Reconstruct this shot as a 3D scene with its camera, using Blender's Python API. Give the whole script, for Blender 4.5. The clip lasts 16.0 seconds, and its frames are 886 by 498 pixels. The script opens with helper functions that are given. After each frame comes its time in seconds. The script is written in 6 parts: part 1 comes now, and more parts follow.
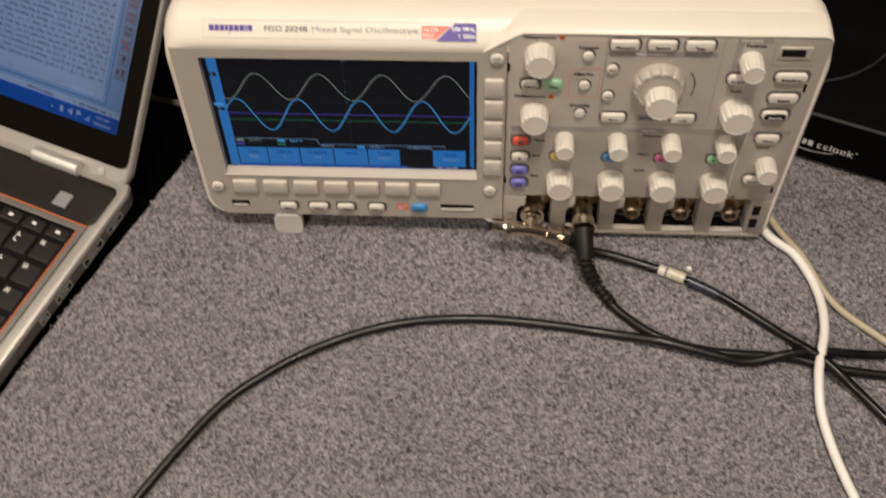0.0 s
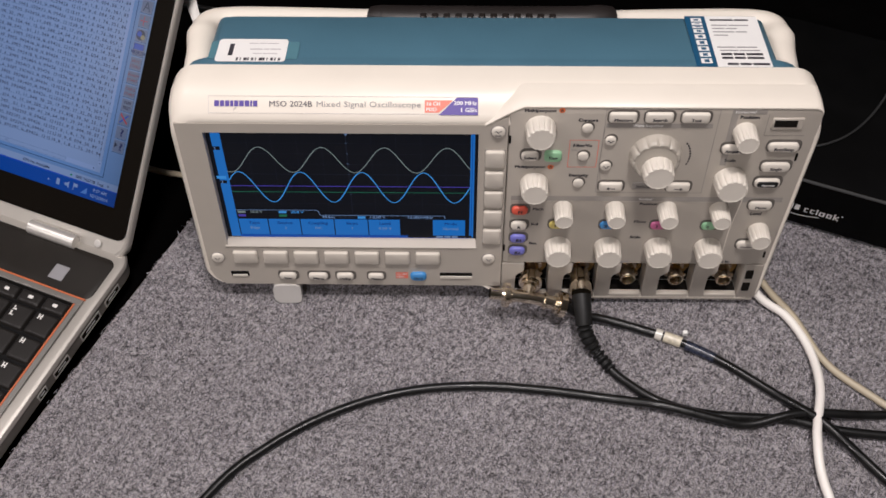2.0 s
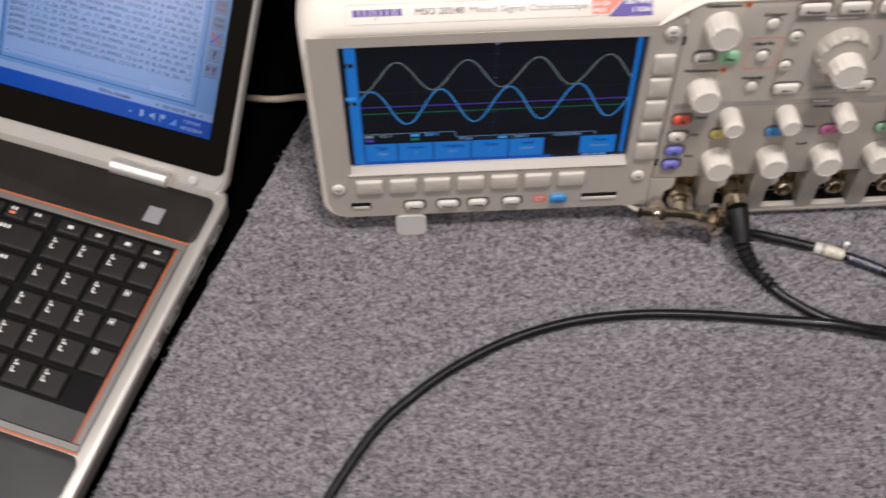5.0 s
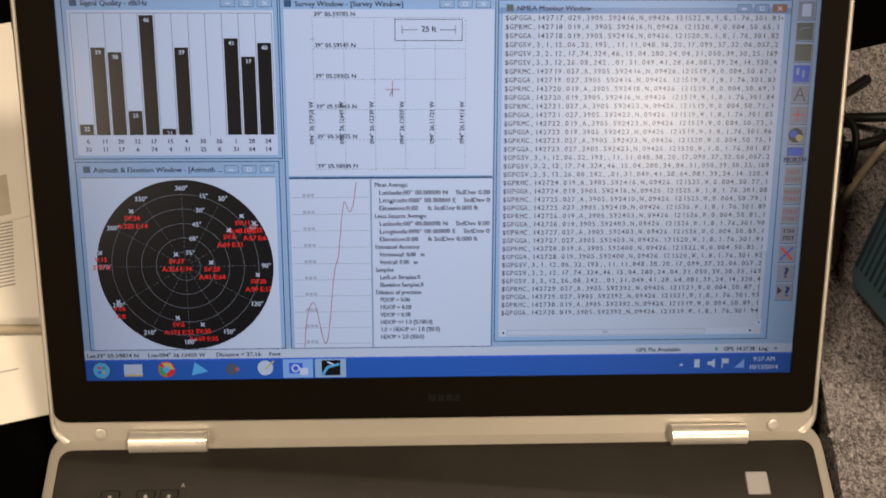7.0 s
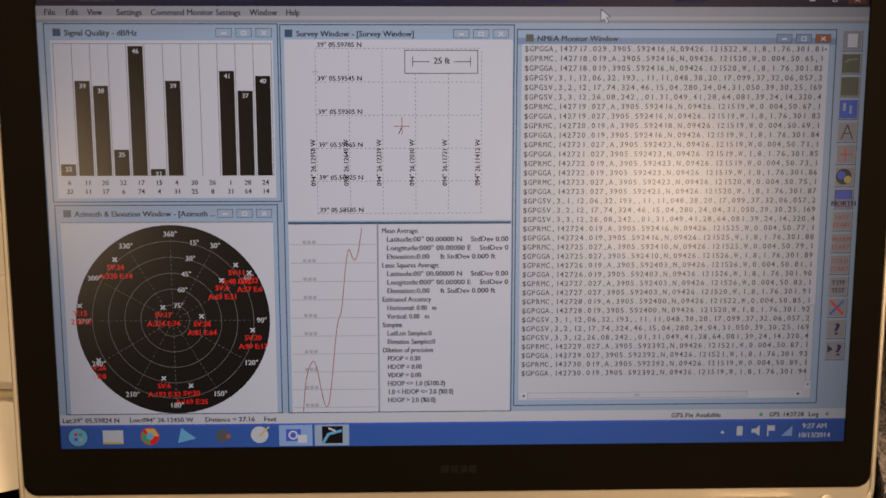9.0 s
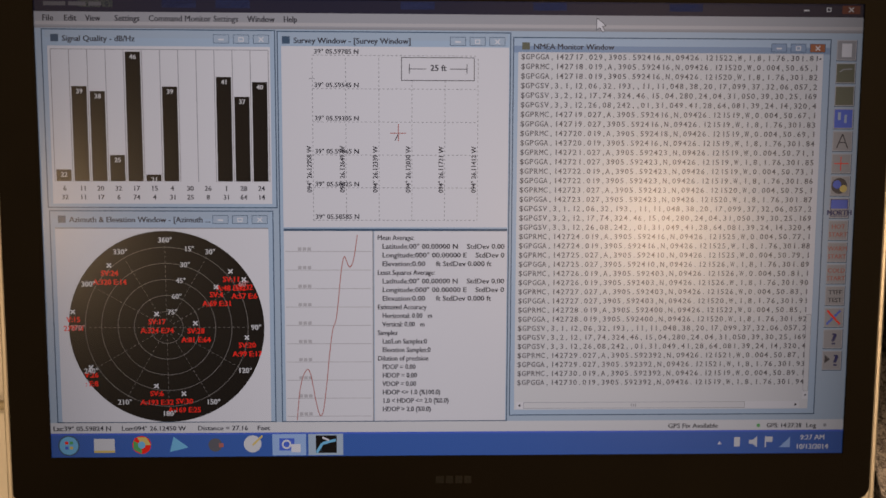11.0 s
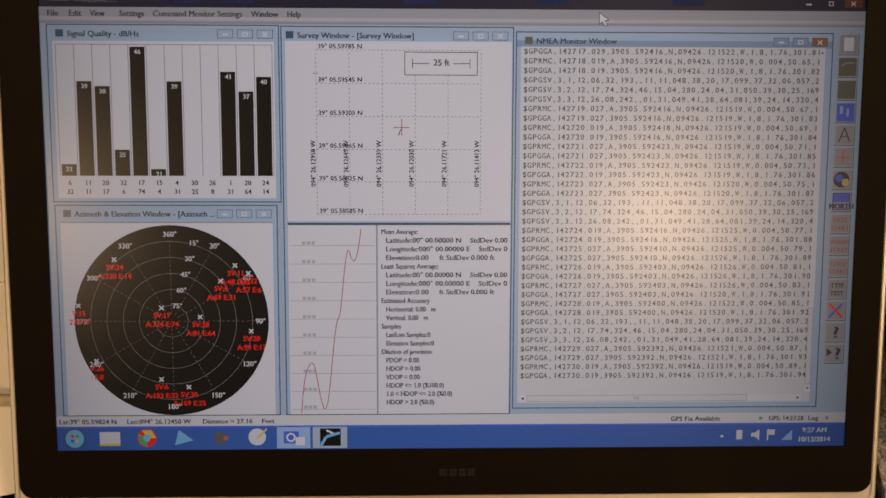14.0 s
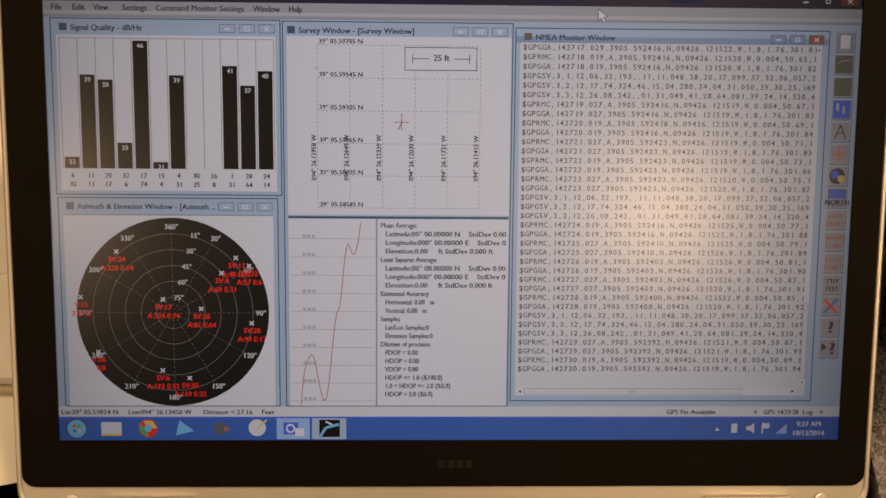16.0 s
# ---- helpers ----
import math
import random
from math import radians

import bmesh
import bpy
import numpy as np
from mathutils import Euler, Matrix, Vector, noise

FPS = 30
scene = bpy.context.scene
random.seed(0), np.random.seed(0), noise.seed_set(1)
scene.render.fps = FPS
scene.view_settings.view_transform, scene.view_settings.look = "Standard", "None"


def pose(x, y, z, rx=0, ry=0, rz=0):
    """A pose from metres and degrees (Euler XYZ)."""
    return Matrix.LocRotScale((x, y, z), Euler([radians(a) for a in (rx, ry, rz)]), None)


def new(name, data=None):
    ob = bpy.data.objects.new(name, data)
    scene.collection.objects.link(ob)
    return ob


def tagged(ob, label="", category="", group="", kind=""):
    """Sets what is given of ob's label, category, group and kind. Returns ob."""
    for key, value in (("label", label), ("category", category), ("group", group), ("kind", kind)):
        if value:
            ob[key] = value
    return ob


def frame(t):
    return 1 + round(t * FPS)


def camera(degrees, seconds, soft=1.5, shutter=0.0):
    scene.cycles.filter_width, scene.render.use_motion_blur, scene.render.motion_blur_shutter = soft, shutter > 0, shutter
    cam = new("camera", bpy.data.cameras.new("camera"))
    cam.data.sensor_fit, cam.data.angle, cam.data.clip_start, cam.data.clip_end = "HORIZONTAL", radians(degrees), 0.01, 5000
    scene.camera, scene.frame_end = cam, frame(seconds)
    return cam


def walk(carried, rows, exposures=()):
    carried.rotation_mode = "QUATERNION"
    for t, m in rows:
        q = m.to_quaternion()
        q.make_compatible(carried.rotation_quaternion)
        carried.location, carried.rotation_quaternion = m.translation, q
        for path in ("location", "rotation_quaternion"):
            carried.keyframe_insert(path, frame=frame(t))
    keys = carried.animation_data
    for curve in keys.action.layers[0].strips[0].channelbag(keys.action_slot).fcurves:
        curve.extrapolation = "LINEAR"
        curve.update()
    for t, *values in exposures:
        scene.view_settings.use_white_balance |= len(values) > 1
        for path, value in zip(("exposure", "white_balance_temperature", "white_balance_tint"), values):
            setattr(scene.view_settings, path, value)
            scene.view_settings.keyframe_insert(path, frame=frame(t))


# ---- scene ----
cam = camera(47.41, 16.0, soft=1.6, shutter=0.5)
PATH = [
    (0, pose(0.0274, -0.3738, 0.5571, 32.62, 1.66, 2.72)),
    (0.2, pose(0.0120, -0.3742, 0.5577, 34.05, 1.27, 2.15)),
    (0.3, pose(0.0082, -0.3739, 0.5601, 34.64, 1.00, 1.95)),
    (0.5, pose(0.0064, -0.3675, 0.5637, 35.34, 0.92, 1.67)),
    (1, pose(0.0062, -0.3707, 0.5661, 35.85, 0.71, 1.04)),
    (1.5, pose(0.0062, -0.3698, 0.5675, 35.73, 0.59, 1.22)),
    (2, pose(0.0049, -0.3715, 0.5675, 35.74, 0.45, 0.91)),
    (2.5, pose(0.0069, -0.3698, 0.5658, 35.56, 0.66, 0.85)),
    (3, pose(0.0073, -0.3690, 0.5682, 35.50, 0.67, 0.73)),
    (5.3, pose(-0.1683, -0.3097, 0.5155, 29.88, -0.47, -4.99)),
    (5.5, pose(-0.2204, -0.2553, 0.5126, 29.52, -0.55, -8.16)),
    (5.7, pose(-0.2706, -0.2142, 0.5115, 29.64, -0.93, -11.07)),
    (6, pose(-0.3353, -0.1702, 0.5024, 30.08, -2.75, -13.83)),
    (6.2, pose(-0.3856, -0.1499, 0.4863, 31.67, -3.78, -16.59)),
    (6.4, pose(-0.4120, -0.1113, 0.4943, 29.87, -2.22, -18.14)),
    (6.5, pose(-0.4372, -0.0936, 0.4955, 29.71, -2.53, -19.75)),
    (6.6, pose(-0.4472, -0.0969, 0.4865, 31.41, -1.24, -20.61)),
    (6.8, pose(-0.4700, -0.0780, 0.4865, 30.82, -1.39, -22.08)),
    (7, pose(-0.4801, -0.0729, 0.4811, 31.43, -1.56, -22.58)),
    (7.2, pose(-0.4904, -0.0678, 0.4736, 32.73, -2.20, -23.29)),
    (7.5, pose(-0.4804, -0.0690, 0.4567, 34.30, -1.35, -23.07)),
    (8, pose(-0.4756, -0.0697, 0.4426, 35.73, -0.66, -22.05)),
    (8.5, pose(-0.4778, -0.0619, 0.4396, 35.42, -0.83, -22.27)),
    (9, pose(-0.4762, -0.0628, 0.4359, 36.31, -1.08, -22.24)),
    (11.5, pose(-0.4800, -0.0714, 0.4275, 38.33, -1.47, -22.18)),
    (12, pose(-0.4787, -0.0700, 0.4279, 37.84, -1.37, -22.01)),
    (12.5, pose(-0.4798, -0.0715, 0.4287, 38.11, -1.20, -21.90)),
    (13, pose(-0.4803, -0.0709, 0.4290, 37.91, -1.29, -22.10)),
    (13.5, pose(-0.4819, -0.0710, 0.4278, 38.03, -1.46, -22.28)),
    (14, pose(-0.4804, -0.0724, 0.4287, 38.07, -1.27, -22.16)),
    (14.5, pose(-0.4808, -0.0730, 0.4295, 38.05, -1.42, -22.26)),
    (15, pose(-0.4805, -0.0744, 0.4292, 38.10, -1.36, -22.22)),
    (15.5, pose(-0.4790, -0.0750, 0.4307, 37.95, -1.21, -21.93)),
    (16, pose(-0.4810, -0.0754, 0.4317, 37.78, -1.44, -21.90)),
]
LOOKS = [
    (0.0, 0.05, 4950, 12), (0.5, 0.09, 4560, 17), (3.2, 0.09, 4530, 17), (5.3, 0.28, 4480, 15), (6.2, 0.45, 4750, 10), (6.5, 0.38, 5250, 9),
    (7.0, 0.12, 5800, 13), (8.0, -0.16, 6600, 16), (9.0, -0.22, 7400, 20), (16.0, -0.24, 7700, 20),
]
walk(cam, PATH, LOOKS)

# ---- world and lamps: a closed room with round ceiling lamps ----
world = bpy.data.worlds.new("room_air")
scene.world = world
world.use_nodes = True
world.node_tree.nodes["Background"].inputs[0].default_value = (0.004, 0.0035, 0.003, 1)
world.node_tree.nodes["Background"].inputs[1].default_value = 1.0
SIZE = 1.0671    # the table and what stands on it were laid out in units of this many metres
WORLD = Matrix.Scale(SIZE, 4)
CEIL = 1.72
# the fourth is no known lamp, added to brighten the papers
LAMPS = [(-0.37, -1.85), (-2.1, -1.15), (0.10, -0.32), (-1.05, 0.10)]
LAMP_WATT = [31.9, 19.4, 29.6, 14.8]
LAMP_COLOUR = (1.0, 0.735, 0.44)
for (lx, ly), watt in zip(LAMPS, LAMP_WATT):
    lamp = bpy.data.lights.new("ceiling_lamp_light", "AREA")
    lamp.shape, lamp.size, lamp.energy, lamp.color = "DISK", 0.26 * SIZE, watt, LAMP_COLOUR
    lob = new("ceiling_lamp_light", lamp)
    lob.matrix_world = pose(lx * SIZE, ly * SIZE, (CEIL - 0.03) * SIZE)

CARPET = -0.008   # height of the carpet's surface
TABLE = -0.0239    # height of the black table top

# ---- materials ----
MATS = {}


def mat(name, colour, rough=0.5, metal=0.0, vary=0.0, scale=60.0, bump=0.0, bump_scale=400.0, coat=0.0, spec=0.5, stain=0.0):
    """A Principled material with grain at two scales, in the object's own space."""
    if name in MATS:
        return MATS[name]
    m = bpy.data.materials.new(name)
    m.use_nodes = True
    nt = m.node_tree
    b = nt.nodes["Principled BSDF"]
    b.inputs["Base Color"].default_value = (*colour, 1)
    b.inputs["Roughness"].default_value = rough
    b.inputs["Metallic"].default_value = metal
    b.inputs["Specular IOR Level"].default_value = spec
    b.inputs["Coat Weight"].default_value = coat
    tc = nt.nodes.new("ShaderNodeTexCoord")
    if vary:
        n1 = nt.nodes.new("ShaderNodeTexNoise")
        n1.inputs["Scale"].default_value, n1.inputs["Detail"].default_value = scale, 6
        nt.links.new(tc.outputs["Object"], n1.inputs["Vector"])
        ramp = nt.nodes.new("ShaderNodeMapRange")
        ramp.inputs["From Min"].default_value, ramp.inputs["From Max"].default_value = 0.3, 0.7
        ramp.inputs["To Min"].default_value, ramp.inputs["To Max"].default_value = 1 - vary, 1 + vary
        nt.links.new(n1.outputs["Fac"], ramp.inputs["Value"])
        mix = nt.nodes.new("ShaderNodeVectorMath")
        mix.operation = "SCALE"
        mix.inputs[0].default_value = colour
        nt.links.new(ramp.outputs["Result"], mix.inputs["Scale"])
        nt.links.new(mix.outputs["Vector"], b.inputs["Base Color"])
        n3 = nt.nodes.new("ShaderNodeTexNoise")
        n3.inputs["Scale"].default_value, n3.inputs["Detail"].default_value = scale * 0.35, 4
        nt.links.new(tc.outputs["Object"], n3.inputs["Vector"])
        rr = nt.nodes.new("ShaderNodeMapRange")
        rr.inputs["From Min"].default_value, rr.inputs["From Max"].default_value = 0.3, 0.7
        rr.inputs["To Min"].default_value, rr.inputs["To Max"].default_value = max(0.03, rough - 0.08), min(1, rough + 0.08)
        nt.links.new(n3.outputs["Fac"], rr.inputs["Value"])
        nt.links.new(rr.outputs["Result"], b.inputs["Roughness"])
    if bump:
        n2 = nt.nodes.new("ShaderNodeTexNoise")
        n2.inputs["Scale"].default_value, n2.inputs["Detail"].default_value = bump_scale, 4
        nt.links.new(tc.outputs["Object"], n2.inputs["Vector"])
        bp = nt.nodes.new("ShaderNodeBump")
        bp.inputs["Strength"].default_value, bp.inputs["Distance"].default_value = bump, 0.0006
        nt.links.new(n2.outputs["Fac"], bp.inputs["Height"])
        nt.links.new(bp.outputs["Normal"], b.inputs["Normal"])
    MATS[name] = m
    return m


# coat tint added to dim the laptop panel at oblique views
VIEW_TINT = 0.055


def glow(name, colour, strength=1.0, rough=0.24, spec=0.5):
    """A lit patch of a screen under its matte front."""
    if name in MATS:
        return MATS[name]
    m = mat(name, (0.003, 0.003, 0.0035), rough, spec=spec, coat=0.18)
    b = m.node_tree.nodes["Principled BSDF"]
    b.inputs["Coat Roughness"].default_value = 0.40
    b.inputs["Emission Color"].default_value = (*colour, 1)
    b.inputs["Emission Strength"].default_value = strength
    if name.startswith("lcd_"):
        # tinted coat dims oblique views; side dimming is painted into emission for viewing angle
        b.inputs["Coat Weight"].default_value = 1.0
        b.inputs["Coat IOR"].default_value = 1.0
        b.inputs["Coat Tint"].default_value = (VIEW_TINT, VIEW_TINT, VIEW_TINT, 1)
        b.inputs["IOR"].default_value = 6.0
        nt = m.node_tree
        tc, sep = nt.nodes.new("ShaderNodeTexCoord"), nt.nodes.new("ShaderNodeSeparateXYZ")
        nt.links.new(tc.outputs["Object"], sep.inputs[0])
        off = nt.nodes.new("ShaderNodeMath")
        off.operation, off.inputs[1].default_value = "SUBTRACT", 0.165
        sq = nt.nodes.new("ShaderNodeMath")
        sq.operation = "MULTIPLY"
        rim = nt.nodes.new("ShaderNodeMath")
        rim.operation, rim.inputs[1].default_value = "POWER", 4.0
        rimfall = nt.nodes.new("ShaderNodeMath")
        rimfall.operation, rimfall.inputs[1].default_value = "MULTIPLY_ADD", -0.20 / 0.172 ** 8 * strength / VIEW_TINT
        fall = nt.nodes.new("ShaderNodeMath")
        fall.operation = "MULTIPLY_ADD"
        fall.inputs[1].default_value = -0.36 / 0.17 ** 2 * strength / VIEW_TINT
        fall.inputs[2].default_value = 1.28 * strength / VIEW_TINT
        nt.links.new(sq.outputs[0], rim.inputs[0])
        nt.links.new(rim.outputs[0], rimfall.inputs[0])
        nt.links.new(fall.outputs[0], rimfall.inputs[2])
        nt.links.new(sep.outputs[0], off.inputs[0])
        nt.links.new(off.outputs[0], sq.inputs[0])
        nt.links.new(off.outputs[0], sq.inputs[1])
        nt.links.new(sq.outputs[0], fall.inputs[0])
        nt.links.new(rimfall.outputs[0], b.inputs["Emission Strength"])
    return m


def carpet_material():
    m = mat("grey_heather_carpet", (0.15, 0.145, 0.15), 0.95, spec=0.1)
    nt = m.node_tree
    b = nt.nodes["Principled BSDF"]
    tc = nt.nodes.new("ShaderNodeTexCoord")
    fib = nt.nodes.new("ShaderNodeTexNoise")
    fib.inputs["Scale"].default_value, fib.inputs["Detail"].default_value, fib.inputs["Distortion"].default_value = 1250, 4, 1.0
    fib.inputs["Roughness"].default_value = 0.7
    tuft = nt.nodes.new("ShaderNodeTexNoise")
    tuft.inputs["Scale"].default_value, tuft.inputs["Detail"].default_value, tuft.inputs["Distortion"].default_value = 430, 4, 0.9
    broad = nt.nodes.new("ShaderNodeTexNoise")
    broad.inputs["Scale"].default_value, broad.inputs["Detail"].default_value = 9, 4
    for n in (fib, tuft, broad):
        nt.links.new(tc.outputs["Object"], n.inputs["Vector"])
    add = nt.nodes.new("ShaderNodeMath")
    add.operation = "ADD"
    nt.links.new(fib.outputs["Fac"], add.inputs[0])
    nt.links.new(tuft.outputs["Fac"], add.inputs[1])
    ramp = nt.nodes.new("ShaderNodeValToRGB")
    e = ramp.color_ramp.elements
    e[0].position, e[0].color = 0.42, (0.068, 0.064, 0.067, 1)
    e[1].position, e[1].color = 0.58, (0.47, 0.445, 0.455, 1)
    half = nt.nodes.new("ShaderNodeMath")
    half.operation = "MULTIPLY"
    half.inputs[1].default_value = 0.5
    nt.links.new(add.outputs[0], half.inputs[0])
    nt.links.new(half.outputs[0], ramp.inputs["Fac"])
    sc = nt.nodes.new("ShaderNodeVectorMath")
    sc.operation = "SCALE"
    mr = nt.nodes.new("ShaderNodeMapRange")
    mr.inputs["From Min"].default_value, mr.inputs["From Max"].default_value = 0.3, 0.7
    mr.inputs["To Min"].default_value, mr.inputs["To Max"].default_value = 0.88, 1.12
    nt.links.new(broad.outputs["Fac"], mr.inputs["Value"])
    nt.links.new(ramp.outputs["Color"], sc.inputs[0])
    nt.links.new(mr.outputs["Result"], sc.inputs["Scale"])
    nt.links.new(sc.outputs["Vector"], b.inputs["Base Color"])
    bp = nt.nodes.new("ShaderNodeBump")
    bp.inputs["Strength"].default_value, bp.inputs["Distance"].default_value = 0.9, 0.002
    nt.links.new(add.outputs[0], bp.inputs["Height"])
    nt.links.new(bp.outputs["Normal"], b.inputs["Normal"])
    return m


CREAM = mat("cream_moulded_plastic", (0.74, 0.69, 0.60), 0.42, vary=0.025, scale=30, bump=0.06, bump_scale=1500)
PANEL = mat("warm_grey_panel_plastic", (0.435, 0.40, 0.345), 0.5, vary=0.03, scale=35, bump=0.06, bump_scale=1500)
PANEL_DARK = mat("darker_grey_print", (0.30, 0.28, 0.255), 0.5, vary=0.03)
# dark colour for the gap and the shade round buttons
GAP_SHADE = mat("dark_gap_shade", (0.11, 0.10, 0.088), 0.6, vary=0.05)
SOFTKEY = mat("pale_key_plastic", (0.56, 0.52, 0.45), 0.42, vary=0.02, scale=80)
PANEL_MID = mat("mid_grey_print_and_shade", (0.355, 0.325, 0.28), 0.5, vary=0.03, scale=35)
KNOB = mat("off_white_knob_plastic", (0.66, 0.62, 0.545), 0.40, vary=0.02, scale=80)
TEAL = mat("teal_blue_case_plastic", (0.080, 0.160, 0.225), 0.42, vary=0.06, scale=25, bump=0.15, bump_scale=900)
VENT_SHADE = mat("shaded_teal_slot", (0.022, 0.045, 0.062), 0.5, vary=0.1)
RUBBER = mat("black_rubber", (0.008, 0.008, 0.008), 0.5, spec=0.3, vary=0.15, scale=90, bump=0.1)
BLACK = mat("black_plastic", (0.005, 0.005, 0.0052), 0.5, spec=0.12, vary=0.15, scale=40, bump=0.05)
DECK = mat("dark_laptop_deck", (0.015, 0.0128, 0.0105), 0.5, spec=0.28, vary=0.12, scale=50, bump=0.08, bump_scale=1800)
BEZEL = mat("matte_black_bezel", (0.0036, 0.0026, 0.0014), 0.5, spec=0.055, vary=0.1, scale=30, bump=0.05, bump_scale=2000)
KEY = mat("black_key_plastic", (0.013, 0.0115, 0.0105), 0.48, spec=0.32, vary=0.1, scale=120, bump=0.05)
SILVER = mat("satin_magnesium", (0.49, 0.465, 0.42), 0.38, 0.5, vary=0.03, scale=40, bump=0.04, bump_scale=2500)
CHROME = mat("brushed_hinge_metal", (0.66, 0.64, 0.60), 0.34, 0.55, vary=0.06, scale=200)
GRIP = mat("dark_brown_rubber", (0.016, 0.013, 0.012), 0.45, vary=0.1, scale=60, bump=0.05, bump_scale=900)
# darker copy of the nickel: dimness inside the bays put into the colour
DIM_NICKEL = mat("dim_socket_nickel", (0.72, 0.62, 0.46), 0.27, 1.0, vary=0.2, scale=300)
NICKEL = mat("nickel_plated_brass", (0.84, 0.75, 0.59), 0.16, 1.0, vary=0.08, scale=150)
BRASS = mat("brass_contact", (0.55, 0.36, 0.12), 0.3, 1.0, vary=0.1, scale=150)
TRIM = mat("brushed_grey_trim", (0.22, 0.21, 0.195), 0.4, 0.5, vary=0.04, scale=40)
ORANGE = mat("orange_trim_line", (0.42, 0.12, 0.035), 0.4)
HOLE = mat("dark_recess", (0.008, 0.007, 0.006), 0.8, spec=0.1, vary=0.2)
INK = mat("dark_print_ink", (0.035, 0.032, 0.04), 0.6)
PALEINK = mat("pale_print_ink", (0.46, 0.43, 0.45), 0.6)
MIDINK = mat("soft_dark_print_ink", (0.13, 0.12, 0.13), 0.6)
GREYINK = mat("grey_print_ink", (0.30, 0.29, 0.29), 0.6)
VIOLET = mat("violet_print", (0.075, 0.045, 0.30), 0.45)
REDBTN = mat("red_button", (0.62, 0.10, 0.05), 0.4, vary=0.04)
BLUEBTN = mat("blue_button", (0.08, 0.25, 0.58), 0.4, vary=0.04)
PURPLE = mat("violet_button", (0.17, 0.17, 0.55), 0.4, vary=0.04)
GREENBTN = mat("green_button", (0.30, 0.52, 0.30), 0.4, vary=0.04)
YELLOWBTN = mat("yellow_button", (0.62, 0.52, 0.12), 0.4, vary=0.04)
MAGENTABTN = mat("magenta_button", (0.48, 0.13, 0.28), 0.4, vary=0.04)
WHITE = mat("white_label_paper", (0.78, 0.77, 0.75), 0.5, vary=0.02)
SALMON = mat("salmon_print", (0.72, 0.20, 0.13), 0.5)
ORANGEDOT = mat("orange_print", (0.62, 0.16, 0.035), 0.5)
NAVY = mat("navy_label_print", (0.02, 0.08, 0.17), 0.45)
CABLE_BLACK = mat("black_cable_jacket", (0.006, 0.006, 0.006), 0.33, spec=0.35, vary=0.2, scale=150, bump=0.05)
CABLE_WHITE = mat("white_cable_jacket", (0.78, 0.75, 0.70), 0.4, vary=0.03, scale=80)
CABLE_BEIGE = mat("beige_cable_jacket", (0.40, 0.35, 0.25), 0.45, vary=0.05, scale=80)
TAPE = mat("clear_tape", (0.55, 0.53, 0.47), 0.15, vary=0.05)
PAPER = mat("printed_paper", (0.82, 0.80, 0.75), 0.7, vary=0.03, scale=20)
DRAPE = mat("black_table_cloth", (0.0014, 0.0013, 0.0013), 0.95, vary=0.3, scale=30, bump=0.3, bump_scale=900, spec=0.0)
RACK = mat("black_powder_coat", (0.0018, 0.0018, 0.0019), 0.6, spec=0.06, vary=0.2, scale=60, bump=0.15, bump_scale=1800)
WALLM = mat("painted_wall", (0.16, 0.15, 0.14), 0.8, vary=0.05, scale=3, bump=0.05)
CEILM = mat("ceiling_paint", (0.42, 0.40, 0.37), 0.85, vary=0.04, scale=3)
FLOORM = mat("dark_floor", (0.08, 0.075, 0.07), 0.6, vary=0.1, scale=8)
CARPETM = carpet_material()


# ---- shapes: each gives (vertices, faces) ----
def join(*shapes):
    vs, fs = [], []
    for v, f in shapes:
        o = len(vs)
        vs.extend(v)
        fs.extend([tuple(i + o for i in q) for q in f])
    return vs, fs


def moved(shape, m):
    return [tuple(m @ Vector(v)) for v in shape[0]], shape[1]


def box(x0, x1, y0, y1, z0, z1, r=0.0, seg=2):
    bm = bmesh.new()
    bmesh.ops.create_cube(bm, size=1)
    for v in bm.verts:
        v.co = Vector(((x0 + x1) / 2 + v.co.x * (x1 - x0), (y0 + y1) / 2 + v.co.y * (y1 - y0), (z0 + z1) / 2 + v.co.z * (z1 - z0)))
    if r:
        bmesh.ops.bevel(bm, geom=bm.edges[:], offset=r, segments=seg, affect="EDGES", profile=0.6)
    return from_bm(bm)


def from_bm(bm):
    bm.verts.index_update()
    out = [tuple(v.co) for v in bm.verts], [tuple(v.index for v in f.verts) for f in bm.faces]
    bm.free()
    return out


def outline(corners, n=6):
    """A closed polygon from corners (x, z, radius), run round with arcs."""
    out = []
    k = len(corners)
    for i, (x, z, r) in enumerate(corners):
        p = Vector((x, z))
        a = (Vector(corners[i - 1][:2]) - p)
        b = (Vector(corners[(i + 1) % k][:2]) - p)
        if r <= 0:
            out.extend([(x, z)] * 1)
            continue
        a, b = a.normalized(), b.normalized()
        half = math.acos(max(-1, min(1, a.dot(b)))) / 2
        d = r / math.tan(half)
        c = p + (a + b).normalized() * (r / math.sin(half))
        s, e = p + a * d - c, p + b * d - c
        turn = s.angle_signed(e)
        for j in range(n + 1):
            t = -turn * j / n
            out.append((c.x + s.x * math.cos(t) - s.y * math.sin(t), c.y + s.x * math.sin(t) + s.y * math.cos(t)))
    return out


def rounded(x0, x1, z0, z1, r, n=6):
    return outline([(x0, z0, r), (x1, z0, r), (x1, z1, r), (x0, z1, r)], n)


